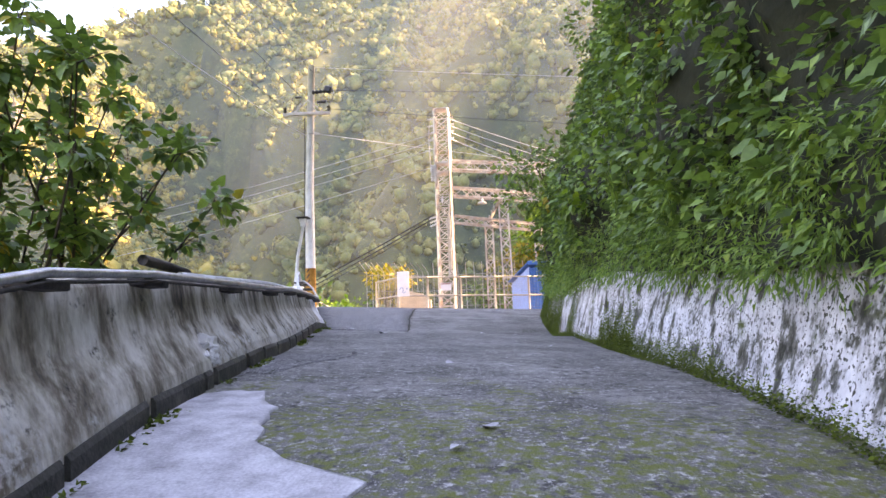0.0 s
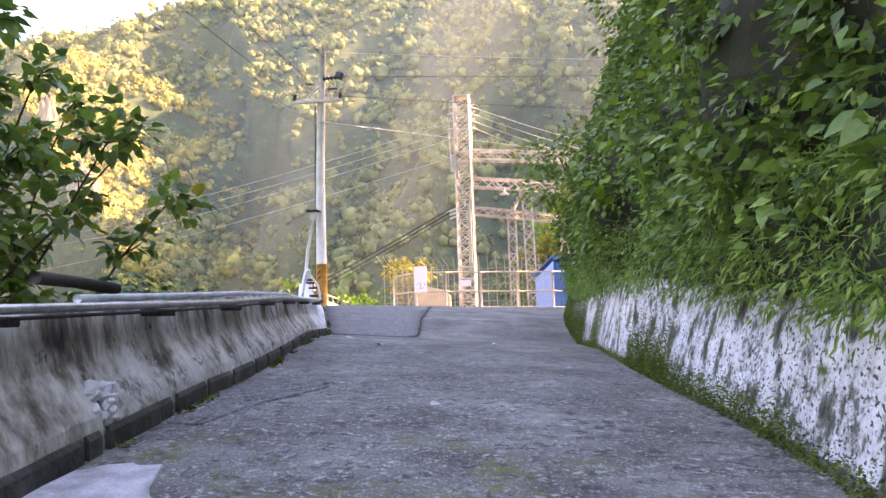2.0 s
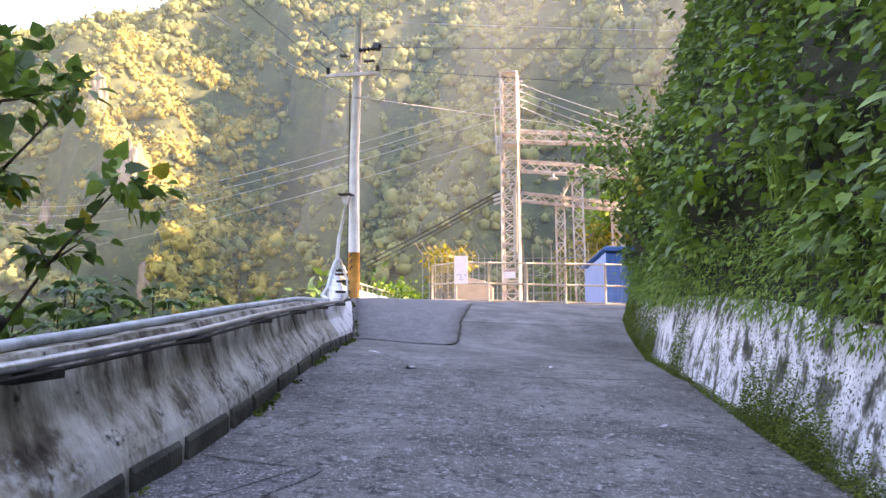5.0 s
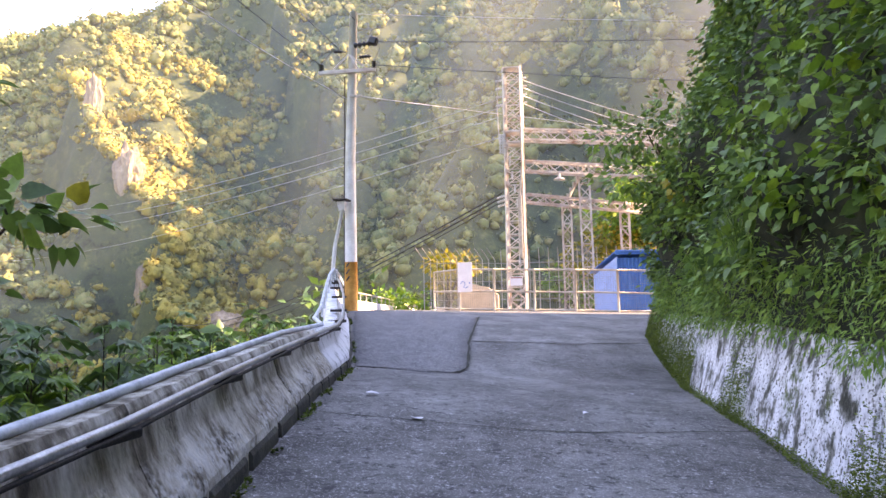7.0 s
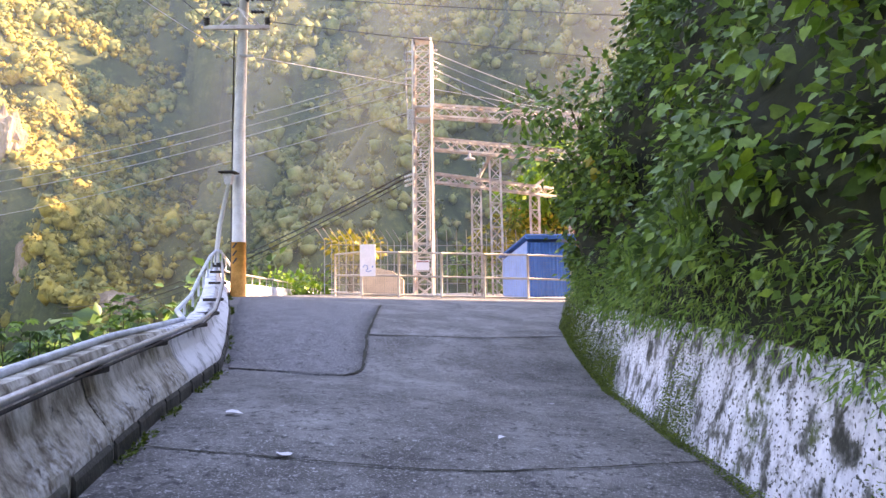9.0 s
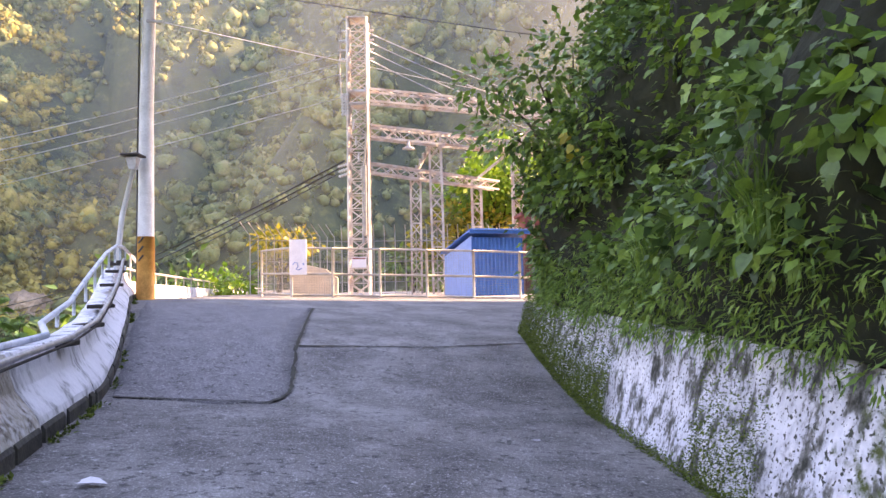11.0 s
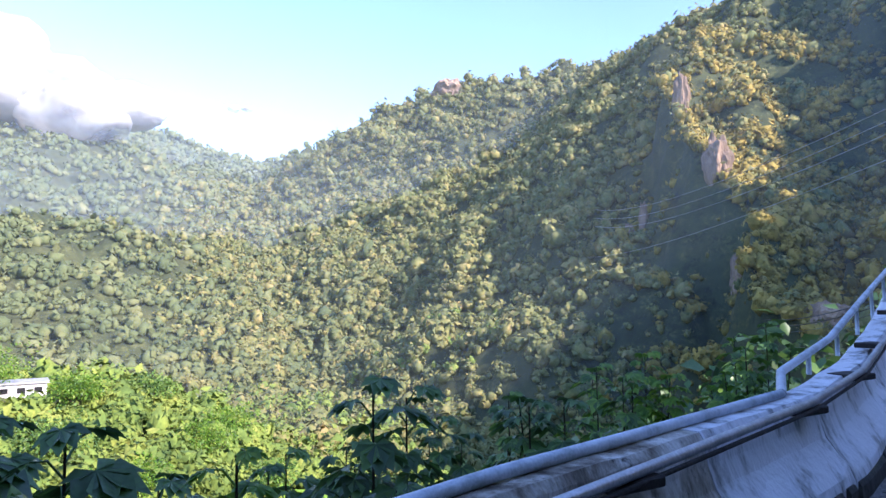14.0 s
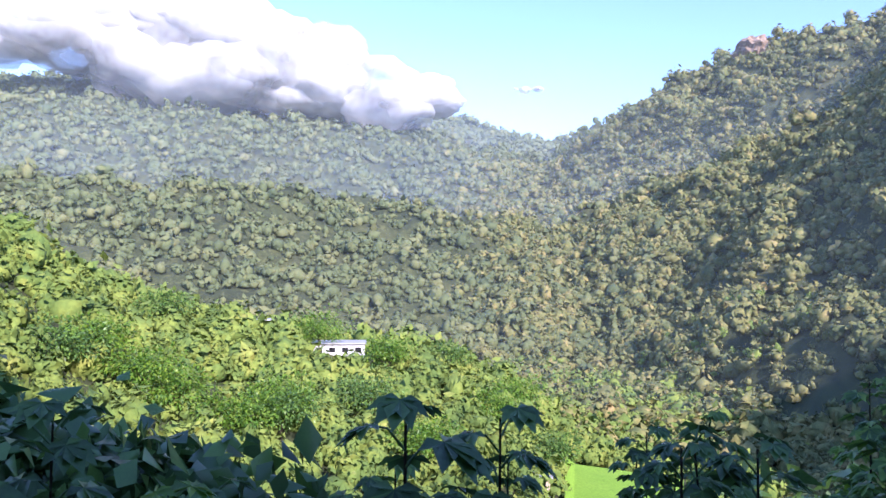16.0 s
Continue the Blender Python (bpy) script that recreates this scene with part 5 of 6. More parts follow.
def herb(x, y, top, leaf, leaves, mat, seed, label, heads=1):
    leaf, leaves = leaf * 0.78, int(leaves * 1.5)
    z = float(land(np.array(x), np.array(y)))
    root = thing("broadleaf_plant", label, "plant", "plants behind the barrier", at=(x, y, z - 0.05))
    g = random.Random(seed)
    pts, dirs, sizes = [], [], []
    for hd in range(heads):
        ox, oy = (g.uniform(-0.45, 0.45), g.uniform(-0.45, 0.45)) if hd else (0, 0)
        hgt = (top - z) * (1 if not hd else g.uniform(0.65, 1.0))
        stem = [Vector((ox * 0.3, oy * 0.3, 0)), Vector((ox * 0.7, oy * 0.7, hgt * 0.45)), Vector((ox, oy, hgt * 0.90))]
        part("stem", Build().tube(stem, [0.018, 0.012, 0.006], 7), M_BARK, root, smooth=True)
        for i in range(leaves):
            a = i * 2.4 + g.uniform(-0.3, 0.3)
            t = 1 - 0.55 * (i / leaves) ** 1.2
            ln = leaf * g.uniform(0.75, 1.15)
            s0 = stem[0].lerp(stem[2], t * 0.98)
            tip = s0 + Vector((math.cos(a), math.sin(a), 0.75 - 0.9 * (1 - t))) * ln * 0.6
            part("leaf_stalk", Build().tube([s0, (s0 + tip) / 2 + Vector((0, 0, 0.04)), tip], [0.007, 0.006, 0.004], 5), mat, root, smooth=True)
            pts.append(tuple(tip))
            dirs.append((math.cos(a), math.sin(a), -0.30 - 1.1 * (1 - t)))
            sizes.append(ln * (0.85 if i > 2 else 0.6))
    v, f = scatter(np.array(pts), np.array(dirs), sizes, LEAF_PALM, 0.12, seed)
    raw_mesh("leaves", v, f, mat, root)
    return root


# Most of these plants use the darker leaf copy, its colour standing for shade.
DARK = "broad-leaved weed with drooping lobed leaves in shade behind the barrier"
herb(-4.3, 12.2, 2.62, 0.36, 11, M_LEAF_SHADED, 1, DARK, 3)
herb(-4.9, 12.75, 2.5, 0.34, 10, M_LEAF_SHADED, 2, DARK, 2)
herb(-4.0, 10.6, 2.58, 0.36, 11, M_LEAF_SHADED, 3, DARK, 3)
herb(-4.5, 9.8, 2.7, 0.40, 12, M_LEAF_SHADED, 4, DARK, 3)
herb(-3.9, 9.2, 2.6, 0.38, 12, M_LEAF_SHADED, 5, DARK, 2)
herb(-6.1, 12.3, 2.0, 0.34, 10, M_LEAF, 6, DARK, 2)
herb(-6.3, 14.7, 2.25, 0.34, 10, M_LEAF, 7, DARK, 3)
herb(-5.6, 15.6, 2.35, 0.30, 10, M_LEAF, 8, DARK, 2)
herb(-4.9, 14.2, 2.25, 0.34, 11, M_LEAF_SHADED, 9, DARK, 3)
herb(-4.6, 13.6, 2.35, 0.30, 10, M_LEAF_SHADED, 22, DARK, 2)
herb(-7.2, 16.8, 2.35, 0.34, 10, M_LEAF, 10, DARK, 3)
herb(-5.6, 17.6, 2.5, 0.28, 10, M_LEAF, 11, DARK, 3)
herb(-6.6, 18.8, 2.6, 0.26, 10, M_LEAF_BRIGHT, 12, "sunlit broad-leaved weed behind the barrier", 3)
herb(-8.65, 19.3, 2.3, 0.40, 13, M_LEAF_BRIGHT, 13, "bright sunlit leafy plant with pointed leaves", 3)
herb(-7.3, 20.6, 2.7, 0.26, 10, M_LEAF, 14, "leafy weed on the slope behind the railing", 3)
herb(-10.4, 19.8, 2.0, 0.4, 12, M_LEAF_BRIGHT, 15, "bright sunlit leafy plant with pointed leaves", 3)
herb(-3.4, 8.4, 2.3, 0.26, 10, M_LEAF, 16, DARK, 2)
herb(-3.9, 10.0, 2.25, 0.28, 10, M_LEAF_BRIGHT, 17, DARK, 2)
herb(-5.3, 8.0, 2.6, 0.42, 12, M_LEAF_SHADED, 18, DARK, 3)
herb(-5.6, 10.3, 2.5, 0.42, 12, M_LEAF_SHADED, 19, DARK, 3)
herb(-5.3, 11.2, 2.0, 0.38, 12, M_LEAF_SHADED, 20, DARK, 2)
herb(-6.8, 9.0, 2.2, 0.42, 12, M_LEAF_SHADED, 21, DARK, 3)
herb(-7.4, 13.4, 1.7, 0.40, 12, M_LEAF_SHADED, 23, DARK, 3)
herb(-3.45, 9.1, 2.35, 0.28, 10, M_LEAF_BRIGHT, 25, "fresh green leafy weed just behind the barrier", 3)
herb(-3.9, 11.3, 2.4, 0.26, 10, M_LEAF_BRIGHT, 26, "fresh green leafy weed just behind the barrier", 2)
herb(-8.5, 15.2, 1.7, 0.40, 12, M_LEAF_SHADED, 24, DARK, 3)


def ground_cover(name, x0, x1, y0, y1, count, size, shape, mat, label, seed, lift=0.5):
    g = np.random.default_rng(seed)
    x, y = g.uniform(x0, x1, count), g.uniform(y0, y1, count)
    ok = x < base_x(y) - 0.75
    x, y = x[ok], y[ok]
    h = lift * (0.5 + 0.5 * np.sin(x * 1.3 + 2 * np.sin(y * 0.9))) * g.uniform(0.2, 1, len(x))
    o = g.normal(0, 1, (len(x), 3))
    v, f = scatter(np.stack([x, y, land(x, y) + h], -1), o + (0, 0, -0.2), size * g.uniform(0.5, 1.4, len(x)), shape, 0.6, seed)
    return tagged(raw_mesh(name, v, f, mat), label, "undergrowth", kind="stuff")


ground_cover("undergrowth", -12, -1, 2, 26, 16000, 0.16, LEAF_SIMPLE, M_LEAF_SHADED, "low undergrowth on the drop behind the barrier, shade put into its dark leaf colour", 90, 0.75)
ground_cover("undergrowth", -34, -8, -10, 40, 17000, 0.42, LEAF_SIMPLE, M_LEAF_SHADED, "shaded scrub on the slope below the road", 91, 2.6)
ground_cover("undergrowth", -5, -1.5, 5, 24, 3000, 0.12, LEAF_HEART, M_LEAF, "leafy weeds just behind the barrier", 92, 1.0)


def tree(name, x, y, z, height, width, leaf, mat, seed, label, count=1500, lobes=9, lean=(0, 0), trunk=0.04):
    """A tree: tapered trunk, limbs and a crown of leaf clumps with gaps."""
    g = np.random.default_rng(seed)
    root = thing(name, label, "tree", "", at=(x, y, z))
    tip = Vector((lean[0], lean[1], height * 0.72))
    th = height * trunk
    part("trunk", Build().tube([(0, 0, -0.3), tip * 0.4 + Vector((g.normal(0, 0.03), g.normal(0, 0.03), 0)) * height, tip], [th, th * 0.7, th * 0.3], 8), M_BARK, root, smooth=True)
    pts, dirs = [], []
    for k in range(lobes):
        a = 2.4 * k
        rr = width / 2 * (0.35 + 0.65 * g.random())
        c = Vector((lean[0] + math.cos(a) * rr * 0.8, lean[1] + math.sin(a) * rr * 0.8, height * g.uniform(0.5, 0.9)))
        part("limb", Build().tube([tip * g.uniform(0.35, 0.7), (tip * 0.6 + c) / 2, c], [th * 0.4, th * 0.28, th * 0.1], 6), M_BARK, root, smooth=True)
        n = count // lobes
        o = g.normal(0, 1, (n, 3))
        o /= np.linalg.norm(o, axis=1, keepdims=True)
        r = width * g.uniform(0.20, 0.32)
        q = np.array(c) + o * (r * g.uniform(0.55, 1.0, (n, 1)) * (1 + 0.25 * np.sin(o[:, :1] * 9 + k) * np.cos(o[:, 1:2] * 8))) * (1, 1, 0.72)
        pts.append(q)
        dirs.append(o + (0, 0, -0.35))
    pts, dirs = np.concatenate(pts), np.concatenate(dirs)
    v, f = scatter(pts, dirs, leaf * g.uniform(0.6, 1.3, len(pts)), LEAF_SIMPLE, 0.6, seed)
    raw_mesh("crown", v, f, mat, root)
    return root


# overhanging tree at the end of the bank
root = tree("tree", 3.1, 18.4, 2.3, 4.3, 2.6, 0.15, M_LEAF, 130, "small leaning tree with long leaves overhanging the wall", 1500, 9, (-1.1, -0.2), 0.02)
root = tree("tree", 5.0, 16.6, 4.4, 6.2, 3.4, 0.15, M_LEAF, 131, "slender tree rising out of the undergrowth on the bank", 1900, 10, (-0.4, 0.2), 0.02)
root = tree("tree", 6.2, 12.5, 6.2, 6.0, 4.0, 0.16, M_LEAF, 132, "slender tree rising out of the undergrowth on the bank", 2000, 10, (-0.6, 0), 0.02)
root = tree("tree", 6.6, 8.5, 6.4, 6.0, 4.0, 0.16, M_LEAF_SHADED, 133, "leafy tree on the bank, shade put into its dark leaf colour", 2000, 10, (-0.5, 0), 0.02)
root = tree("tree", 6.9, 5.2, 6.4, 6.0, 4.0, 0.16, M_LEAF, 134, "broad-leaved tree on the bank", 1800, 10, (-0.5, 0), 0.02)
# trees behind the substation, most with sunlit yellow put into their leaf colours
root = tree("tree", 4.4, 43, 1.5, 8.6, 6.0, 0.34, M_LEAF_BRIGHT, 140, "sunlit yellow-green tree behind the substation", 5000, 14, (0, 0), 0.03)
root = tree("tree", 2.2, 42, 1.0, 5.4, 4.5, 0.34, M_LEAF_YELLOW, 141, "tree behind the substation, backlit yellow put into its leaf colour", 1500, 9, (0, 0), 0.03)
root = tree("tree", 9.5, 46, 1.5, 9.5, 6.5, 0.38, M_LEAF_BRIGHT, 142, "sunlit yellow-green tree behind the substation", 2200, 10, (0, 0), 0.03)
root = tree("bush", -5.6, 37, 1.2, 3.6, 2.6, 0.26, M_LEAF_YELLOW, 143, "sunlit yellow bush behind the fence corner", 900, 7, (0, 0), 0.03)
root = tree("bush", -8.3, 38, 0.6, 2.6, 3.0, 0.28, M_LEAF_BRIGHT, 144, "bright green bush beside the parapet", 900, 7, (0, 0), 0.03)
root = tree("bush", 0.0, 41, 1.0, 3.4, 3.2, 0.28, M_LEAF, 145, "green bush behind the lattice tower", 900, 7, (0, 0), 0.03)

# ---- woods on the mountain ----
ICO = bmesh.new()
bmesh.ops.create_icosphere(ICO, subdivisions=1, radius=1)
ICO.verts.index_update()
ICO_V = np.array([v.co[:] for v in ICO.verts])
ICO_F = np.array([[v.index for v in f_.verts] for f_ in ICO.faces])
ICO.free()


def open_to_view(x, y, h):
    """Which places of the slopes are not hidden behind nearer ground, seen from the road."""
    seen = np.ones(x.shape, bool)
    for k in np.arange(0.12, 0.97, 0.04):
        qx, qy = EYE0[0] + (x - EYE0[0]) * k, EYE0[1] + (y - EYE0[1]) * k
        line = EYE0[2] + 1.0 + (h - EYE0[2] - 1.0) * k
        seen &= (land(qx, qy) < line + 9) | (np.hypot(qx - EYE0[0], qy - EYE0[1]) < 60)
    return seen


def woods(name, az0, az1, r0, r1, count, size, tufts, mat, label, seed, power=1.0, grow=0.0, leaf=0.36):
    """A wood of lumpy crowns, each a knobbly mass with leaf tufts that break its outline."""
    g = np.random.default_rng(seed)
    az, r = np.radians(g.uniform(az0, az1, count) + g.normal(0, 3.0, count) * (r0 > 100)), r0 + (r1 - r0) * g.uniform(0, 1, count) ** power
    x, y = EYE0[0] - r * np.sin(az), EYE0[1] + r * np.cos(az)
    z = land(x, y)
    slope = np.hypot(land(x + 3, y) - z, land(x, y + 3) - z) / 3
    bearing = np.degrees(az)
    clearing = ((bearing > 87.3) & (bearing < 92.6) & (r > 176) & (r < 206)) | ((bearing > 93) & (bearing < 97.5) & (r > 202) & (r < 234)) | ((bearing > 62.0) & (bearing < 72.0) & (r > 112) & (r < 190))
    ok = ~clearing & open_to_view(x, y, z + size * 1.5) & (slope < g.uniform(1.6, 3.4, count))
    x, y, z, r, slope = x[ok], y[ok], z[ok], r[ok], slope[ok]
    n = len(x)
    s = (size + grow * r) * np.clip(g.lognormal(0, 0.30, n), 0.5, 1.9) * np.where(slope > 1.2, 0.7, 1.0)
    wide = np.stack([g.uniform(0.8, 1.25, n), g.uniform(0.8, 1.25, n), g.uniform(0.75, 1.35, n)], -1) * s[:, None]
    c = np.stack([x, y, z + 0.6 * s], -1)
    core = ICO_V[None] * (1 + 0.35 * g.uniform(-1, 1, (n, len(ICO_V), 1))) * 0.72 * wide[:, None] + c[:, None]
    core_f = ICO_F[None] + (np.arange(n) * len(ICO_V))[:, None, None]
    # leaf masses lie like scales over the crown, bulging in a few boughs
    o = g.normal(0, 1, (n, tufts, 3))
    o[..., 2] = np.abs(o[..., 2]) - 0.22
    o /= np.linalg.norm(o, axis=2, keepdims=True)
    bough = g.normal(0, 1, (n, 1, 3)) * 2.6
    bulge = 0.95 + 0.22 * np.sin((o * bough).sum(2, keepdims=True) * 1.7 + g.uniform(0, 6, (n, 1, 1))) + g.uniform(-0.16, 0.14, (n, tufts, 1))
    p = (c[:, None] + o * bulge * wide[:, None]).reshape(-1, 3)
    face = (o + g.normal(0, 0.42, o.shape)).reshape(-1, 3)
    face /= np.linalg.norm(face, axis=1, keepdims=True)
    along = np.cross(face, g.normal(0, 1, face.shape))
    along /= np.linalg.norm(along, axis=1, keepdims=True) + 1e-9
    across = np.cross(face, along)
    size_t = (np.repeat(leaf * s, tufts) * g.uniform(0.55, 1.35, n * tufts))[:, None]
    corners = [p - along * size_t, p + across * size_t * 0.62 - face * size_t * 0.25, p + along * size_t, p - across * size_t * 0.62 - face * size_t * 0.25]
    tv = np.stack(corners, 1).reshape(-1, 3)
    first = np.arange(n * tufts)[:, None] * 4
    tf = np.concatenate([first + (0, 1, 2), first + (0, 2, 3)])
    v = np.concatenate([core.reshape(-1, 3), tv])
    f = np.concatenate([core_f.reshape(-1, 3), tf + core.shape[0] * core.shape[1]])
    return tagged(raw_mesh(name, v, f, mat), label, "woods", kind="stuff")


woods("woods", 27, 38, 195, 460, 3000, 1.9, 24, M_CROWN_DRY_SUNLIT, "golden trees on the rocky spur, sunlit tone put into their colour", 201, 0.9, 0.0026, 0.28)
woods("woods", 20, 50, 230, 690, 5600, 2.0, 20, M_CROWN, "mixed forest on the high mountain side", 210, 0.7, 0.0028, 0.30)
woods("woods", -12, 21, 110, 580, 5600, 1.9, 16, M_CROWN, "dark forest on the shaded canyon walls", 202, 0.8, 0.0028, 0.30)
woods("woods", 46, 76, 200, 1000, 11500, 2.0, 20, M_CROWN, "sunlit mixed forest covering the long mountain slope", 205, 0.8, 0.0032, 0.33)
woods("woods", 62, 122, 300, 2000, 22000, 1.7, 5, M_CROWN_FAR, "distant hazy forest on the far mountain", 204, 1.0, 0.0033, 0.5)
woods("woods", 60, 122, 150, 340, 2600, 2.1, 22, M_CROWN_VALLEY, "sunlit forest on the valley floor", 203, 0.9, 0.0032, 0.28)
woods("woods", 56, 122, 80, 215, 1600, 2.4, 64, M_CROWN_VALLEY, "sunlit leafy trees on the valley slope", 206, 1.0, 0.0, 0.22)
woods("woods", 14, 56, 90, 230, 1200, 2.0, 40, M_CROWN, "mixed trees on the foot of the steep slope", 208, 1.0, 0.0, 0.24)
woods("woods", 30, 84, 30, 76, 380, 1.5, 90, M_LEAF_SHADED, "leafy scrub on the slope below the road", 207, 1.0, 0.0, 0.17)
woods("woods", 82, 124, 30, 80, 460, 2.8, 120, M_LEAF_SHADED, "dense shaded trees on the slope below the road", 209, 1.0, 0.0, 0.17)

# nearer sunlit trees round the village
g = np.random.default_rng(300)
for k in range(16):
    az, r = radians(72 + 42 * (k / 16) + g.uniform(-1.5, 1.5)), g.uniform(120, 200)
    x, y = EYE0[0] - r * math.sin(az), EYE0[1] + r * math.cos(az)
    tree("tree", x, y, float(land(np.array(x), np.array(y))), g.uniform(7, 11), g.uniform(11, 17), 0.62, M_LEAF_BRIGHT if k % 3 else M_LEAF, 310 + k, "broad sunlit tree beside the village buildings", 2200, 14, (0, 0), 0.022)


def at_bearing(az, r):
    a = radians(az)
    x, y = EYE0[0] - r * math.sin(a), EYE0[1] + r * math.cos(a)
    return x, y, float(land(np.array(x), np.array(y)))


def house(az, r, z, w, d, storeys, mat, label, turn=0.0):
    x, y, _ = at_bearing(az, r)
    root = thing("house", label, "house", "", at=(x, y, z))
    root.rotation_euler = (0, 0, radians(az + turn))
    h = 3.1 * storeys
    part("wall", Build().box((0, 0, h / 2 - 3), (w, d, h + 6)), mat, root)
    part("roof", Build().box((0, 0, h + 0.2), (w + 1.2, d + 1.2, 0.4), None, 0.05), M_ROOF, root)
    for s in range(storeys):
        part("slab", Build().box((0, -d / 2 - 0.3, 3.1 * s + 0.1), (w, 0.7, 0.25)), M_ROOF, root)
        n = int(w / 3)
        for i in range(n):
            wx = -w / 2 + w * (i + 0.5) / n
            win = part("window", Build().box((wx, -d / 2 - 0.02, 3.1 * s + 1.6), (1.7, 0.08, 1.3)), M_BLACK, root, "dark window")
    return root


house(90, 196, -21, 14, 9, 2, M_SIGN, "long white village building with flat roof among trees")
house(94.6, 215, -19, 8, 7, 2, M_CREAM, "cream village house with pale roof among trees")
house(96.2, 228, -16.5, 6, 6, 2, M_RED, "small reddish-roofed village house among trees")
house(74, 150, -44, 7, 6, 2, M_CREAM, "small weathered house beside a bright green field")
# bright paddy field
b = Build()
fx, fy, fz = at_bearing(66.5, 150)
n = 12
vs = []
for i in range(n + 1):
    for j in range(n + 1):
        x, y, z = at_bearing(62.5 + 9 * i / n, 120 + 62 * j / n)
        vs.append((x, y, z + 2.4))
field = mesh_object("field", vs, [(i * (n + 1) + j, (i + 1) * (n + 1) + j, (i + 1) * (n + 1) + j + 1, i * (n + 1) + j + 1) for i in range(n) for j in range(n)], M_FIELD)
tagged(field, "bright green sunlit rice field on the valley floor", "field", kind="structure")
# bare cliffs on the mountain
for k, (az, r, w, h) in enumerate(((36.2, 292, 6, 20), (38.6, 342, 4, 22), (34.6, 268, 5, 18), (43.0, 330, 3, 18), (41.8, 335, 2.5, 16), (29.0, 205, 6, 8), (57.5, 860, 22, 26))):
    x, y, z = at_bearing(az, r)
    bm = bmesh.new()
    bmesh.ops.create_icosphere(bm, subdivisions=4, radius=1)
    for v in bm.verts:
        q = 1 + 0.35 * noise.noise(v.co * 2.1 + Vector((k * 7, 0, 0))) + 0.15 * noise.noise(v.co * 6.5)
        v.co = Vector((v.co.x * w * q, v.co.y * w * 0.8 * q, v.co.z * h * 0.6 * q))
    me = bpy.data.meshes.new("cliff")
    bm.to_mesh(me)
    bm.free()
    me.materials.append(M_ROCK)
    ob = new("cliff", me)
    ob.location = (x, y, z + 1.5)
    tagged(ob, "bare orange-brown rock face breaking through the forest", "cliff", kind="structure")


# ---- cloud on the far mountain and mist in the canyon ----
def cloud(az, elevation, r, width, height, puffs, seed, label):
    g = random.Random(seed)
    x, y, _ = at_bearing(az, r)
    z = EYE0[2] + r * math.tan(radians(elevation))
    bm = bmesh.new()
    a = radians(az)
    for k in range(puffs):
        t = g.uniform(-1, 1)
        s = height * g.uniform(0.22, 0.5) * (1.15 - abs(t) * 0.6)
        q = bmesh.ops.create_icosphere(bm, subdivisions=3, radius=1)["verts"]
        off = Vector((math.cos(a) * t * width, math.sin(a) * t * width, g.uniform(-0.25, 0.45) * height * (1 - abs(t) * 0.6)))
        for v in q:
            n = 1 + 0.35 * noise.noise(v.co * 1.7 + Vector((k, seed, 0))) + 0.18 * noise.noise(v.co * 4.5 + Vector((k, 0, seed)))
            v.co = Vector((v.co.x * 1.5, v.co.y * 1.5, v.co.z * 0.8)) * s * n + off
    me = bpy.data.meshes.new("cloud")
    bm.to_mesh(me)
    bm.free()
    me.materials.append(M_CLOUD)
    me.shade_smooth()
    ob = new("cloud", me)
    ob.location = (x, y, z)
    return tagged(ob, label, "cloud", kind="structure")


M_CLOUD = bpy.data.materials.new("cloud_white")
M_CLOUD.use_nodes = True
nt = M_CLOUD.node_tree
bs = nt.nodes["Principled BSDF"]
bs.inputs["Base Color"].default_value = (0.86, 0.86, 0.88, 1)
bs.inputs["Roughness"].default_value = 1.0
tl = nt.nodes.new("ShaderNodeBsdfTranslucent")
tl.inputs[0].default_value = (0.86, 0.86, 0.89, 1)
tp = nt.nodes.new("ShaderNodeBsdfTransparent")
m1, m2 = nt.nodes.new("ShaderNodeMixShader"), nt.nodes.new("ShaderNodeMixShader")
tc = nt.nodes.new("ShaderNodeTexCoord")
nz = nt.nodes.new("ShaderNodeTexNoise")
nz.inputs["Scale"].default_value, nz.inputs["Detail"].default_value = 0.012, 8
mr = nt.nodes.new("ShaderNodeMapRange")
mr.inputs[1].default_value, mr.inputs[2].default_value, mr.inputs[3].default_value, mr.inputs[4].default_value = 0.38, 0.62, 0.75, 0.15
nt.links.new(tc.outputs["Object"], nz.inputs[0])
nt.links.new(nz.outputs[0], mr.inputs[0])
m1.inputs[0].default_value = 0.5
nt.links.new(bs.outputs[0], m1.inputs[1])
nt.links.new(tl.outputs[0], m1.inputs[2])
nt.links.new(mr.outputs[0], m2.inputs[0])
nt.links.new(m1.outputs[0], m2.inputs[1])
nt.links.new(tp.outputs[0], m2.inputs[2])
nt.links.new(m2.outputs[0], nt.nodes["Material Output"].inputs[0])
cloud(103, 17.0, 1050, 240, 150, 46, 3, "white cumulus cloud resting on the far mountain")
cloud(89, 14.8, 1050, 130, 95, 26, 5, "white cumulus cloud trailing along the far ridge")
cloud(75, 15.5, 1300, 40, 16, 7, 6, "small thin white cloud in the blue sky")

# thin see-through sheet across the canyon, its pale blue colour painting sunlit mist
M_MIST_SHEET = bpy.data.materials.new("mist")
M_MIST_SHEET.use_nodes = True
nt = M_MIST_SHEET.node_tree
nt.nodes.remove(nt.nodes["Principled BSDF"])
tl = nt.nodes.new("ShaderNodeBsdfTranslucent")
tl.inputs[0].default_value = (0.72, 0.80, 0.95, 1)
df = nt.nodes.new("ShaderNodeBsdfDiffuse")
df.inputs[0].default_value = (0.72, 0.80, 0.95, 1)
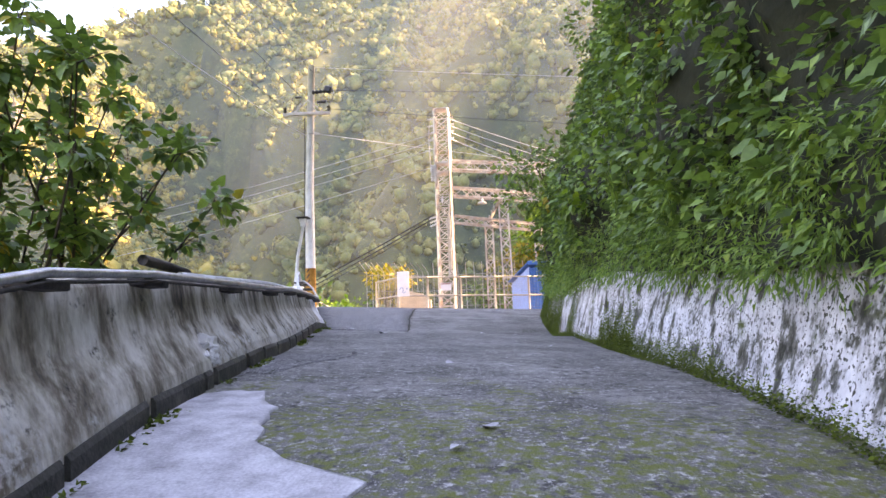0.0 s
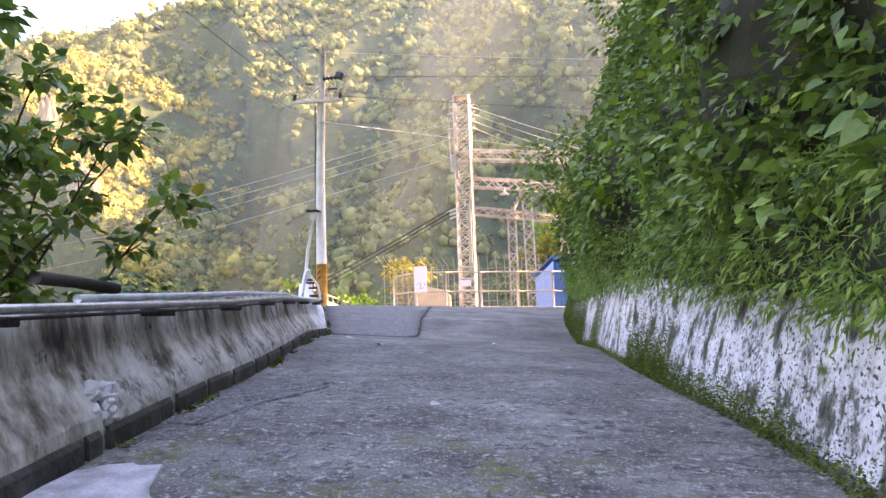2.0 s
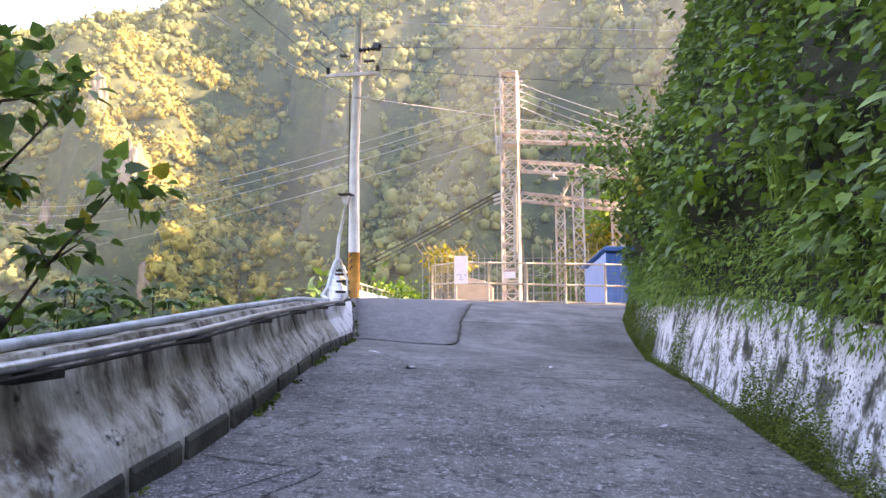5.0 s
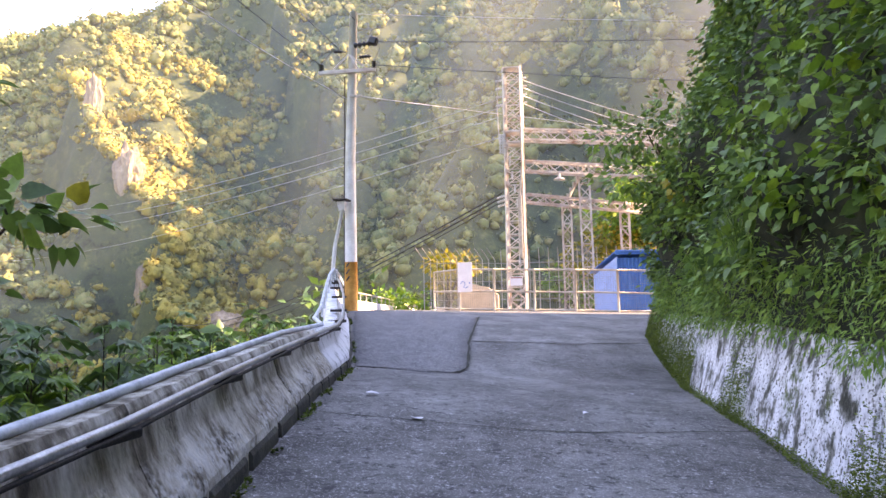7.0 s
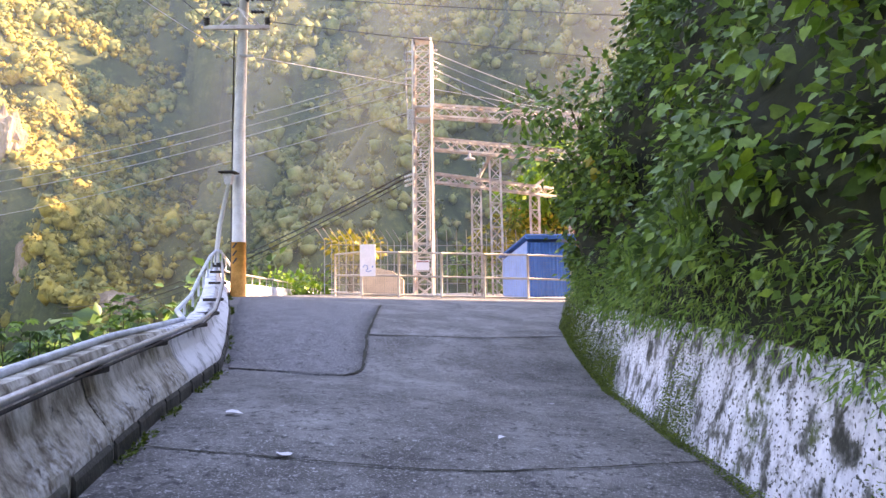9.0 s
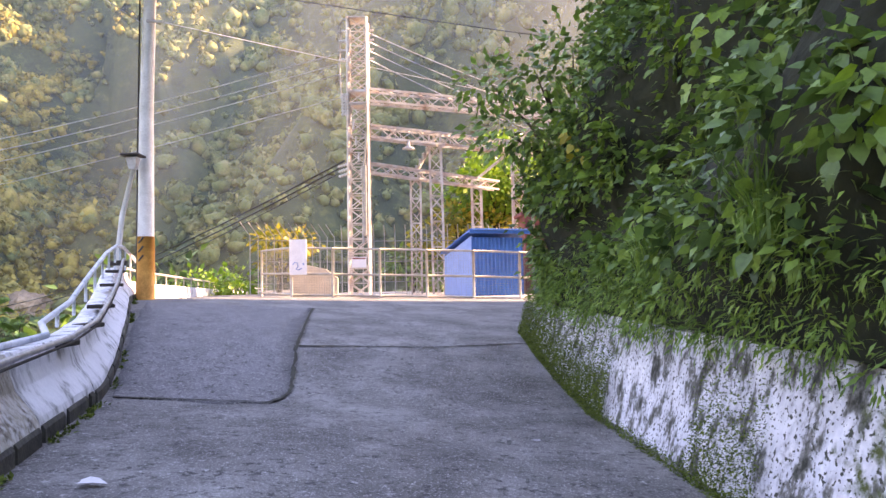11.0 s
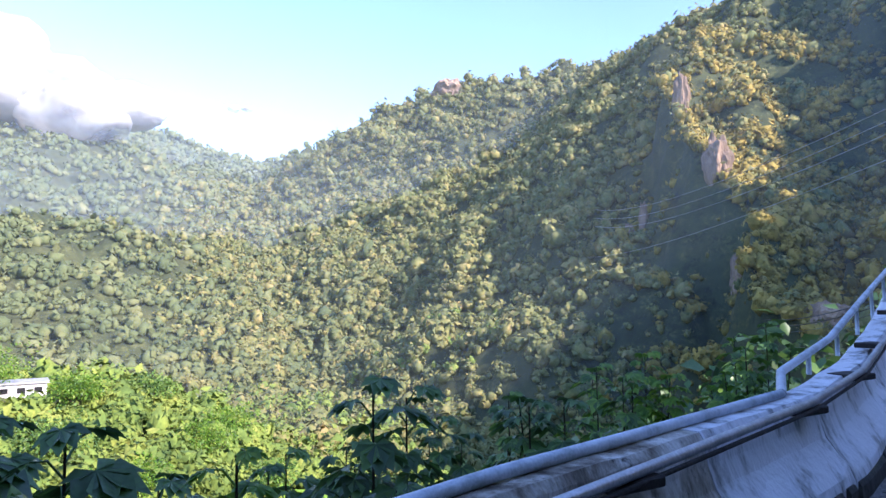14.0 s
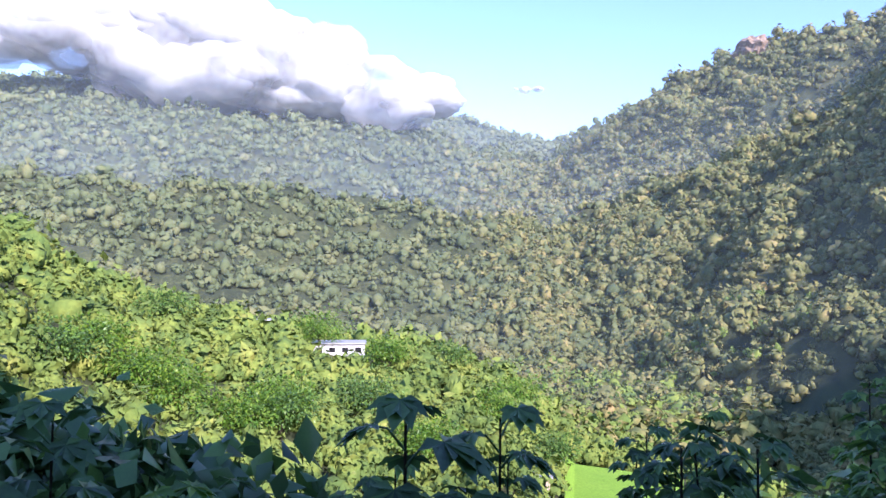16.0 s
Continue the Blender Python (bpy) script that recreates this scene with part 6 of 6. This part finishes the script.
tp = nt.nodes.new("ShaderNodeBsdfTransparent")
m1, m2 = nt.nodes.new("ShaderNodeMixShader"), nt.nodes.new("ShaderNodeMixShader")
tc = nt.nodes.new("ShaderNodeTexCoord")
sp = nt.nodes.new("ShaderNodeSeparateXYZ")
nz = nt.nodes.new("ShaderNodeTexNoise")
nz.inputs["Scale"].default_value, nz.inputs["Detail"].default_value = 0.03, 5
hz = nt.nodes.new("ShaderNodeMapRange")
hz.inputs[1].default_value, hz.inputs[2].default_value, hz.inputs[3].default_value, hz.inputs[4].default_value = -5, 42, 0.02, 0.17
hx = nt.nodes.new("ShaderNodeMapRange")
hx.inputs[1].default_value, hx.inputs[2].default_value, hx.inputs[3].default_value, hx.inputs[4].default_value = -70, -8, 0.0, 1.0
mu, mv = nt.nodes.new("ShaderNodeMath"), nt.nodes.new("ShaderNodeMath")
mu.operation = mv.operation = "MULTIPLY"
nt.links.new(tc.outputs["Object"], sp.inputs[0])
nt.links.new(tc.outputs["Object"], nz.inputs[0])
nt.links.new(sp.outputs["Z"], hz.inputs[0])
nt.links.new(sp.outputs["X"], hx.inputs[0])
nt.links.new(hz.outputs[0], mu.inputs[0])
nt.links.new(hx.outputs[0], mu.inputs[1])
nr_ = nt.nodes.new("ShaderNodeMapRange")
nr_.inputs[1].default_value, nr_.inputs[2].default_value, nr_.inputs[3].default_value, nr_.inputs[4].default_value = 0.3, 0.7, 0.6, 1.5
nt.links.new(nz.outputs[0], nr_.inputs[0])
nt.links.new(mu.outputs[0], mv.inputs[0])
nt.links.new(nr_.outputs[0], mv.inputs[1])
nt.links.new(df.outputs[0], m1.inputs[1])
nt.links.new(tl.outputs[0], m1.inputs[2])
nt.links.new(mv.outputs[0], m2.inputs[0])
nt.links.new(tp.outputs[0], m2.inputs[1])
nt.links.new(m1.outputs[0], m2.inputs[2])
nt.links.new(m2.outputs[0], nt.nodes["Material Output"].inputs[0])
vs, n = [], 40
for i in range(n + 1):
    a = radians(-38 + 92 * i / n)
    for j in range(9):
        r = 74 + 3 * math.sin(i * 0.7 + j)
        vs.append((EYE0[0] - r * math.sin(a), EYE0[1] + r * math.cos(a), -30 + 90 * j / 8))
mist = mesh_object("mist", vs, [(i * 9 + j, (i + 1) * 9 + j, (i + 1) * 9 + j + 1, i * 9 + j + 1) for i in range(n) for j in range(8)], M_MIST_SHEET, smooth=True)
tagged(mist, "thin see-through sheet painting sunlit morning mist in the canyon", "mist", kind="stuff")


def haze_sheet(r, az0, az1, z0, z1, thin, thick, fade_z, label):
    """Thin see-through sheet before the distance; blue colour stands for haze, thinning upwards."""
    m = bpy.data.materials.new("haze_tint_sheet")
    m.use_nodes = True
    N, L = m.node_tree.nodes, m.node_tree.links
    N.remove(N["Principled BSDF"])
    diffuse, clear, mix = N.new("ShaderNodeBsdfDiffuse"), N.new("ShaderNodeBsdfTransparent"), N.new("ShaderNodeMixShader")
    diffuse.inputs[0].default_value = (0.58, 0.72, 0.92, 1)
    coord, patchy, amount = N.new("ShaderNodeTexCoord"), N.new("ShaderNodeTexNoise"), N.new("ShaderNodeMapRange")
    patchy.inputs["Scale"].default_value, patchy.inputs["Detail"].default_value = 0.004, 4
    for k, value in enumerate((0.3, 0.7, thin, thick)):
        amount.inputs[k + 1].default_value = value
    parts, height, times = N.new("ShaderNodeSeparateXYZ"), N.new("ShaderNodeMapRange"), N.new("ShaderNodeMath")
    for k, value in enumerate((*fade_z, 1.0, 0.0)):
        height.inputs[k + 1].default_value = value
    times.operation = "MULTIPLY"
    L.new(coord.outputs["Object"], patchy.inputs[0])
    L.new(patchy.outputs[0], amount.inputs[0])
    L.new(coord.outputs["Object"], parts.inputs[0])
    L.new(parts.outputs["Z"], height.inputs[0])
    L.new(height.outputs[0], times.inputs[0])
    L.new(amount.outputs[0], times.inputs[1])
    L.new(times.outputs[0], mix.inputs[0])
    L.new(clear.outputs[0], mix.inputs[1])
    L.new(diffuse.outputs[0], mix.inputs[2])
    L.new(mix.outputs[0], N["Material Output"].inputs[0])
    verts = []
    for i in range(41):
        a = radians(az0 + (az1 - az0) * i / 40)
        for j in range(9):
            q = r + 0.03 * r * math.sin(i * 0.5 + j)
            verts.append((EYE0[0] - q * math.sin(a), EYE0[1] + q * math.cos(a), z0 + (z1 - z0) * j / 8))
    ob = mesh_object("mist", verts, [(i * 9 + j, (i + 1) * 9 + j, (i + 1) * 9 + j + 1, i * 9 + j + 1) for i in range(40) for j in range(8)], m, smooth=True)
    ob.visible_shadow = False
    return tagged(ob, label, "mist", kind="stuff")


# Three blue sheets paint the haze of distance over valley and mountains.
haze_sheet(620, 44, 130, -45, 330, 0.045, 0.085, (110, 330), "thin blue sheet painting haze before the far mountain")
haze_sheet(1150, 56, 130, -45, 420, 0.07, 0.12, (160, 420), "blue sheet painting haze over the far end of the valley")
haze_sheet(250, 18, 128, -50, 190, 0.015, 0.03, (60, 190), "thin blue sheet painting morning haze over the near valley")
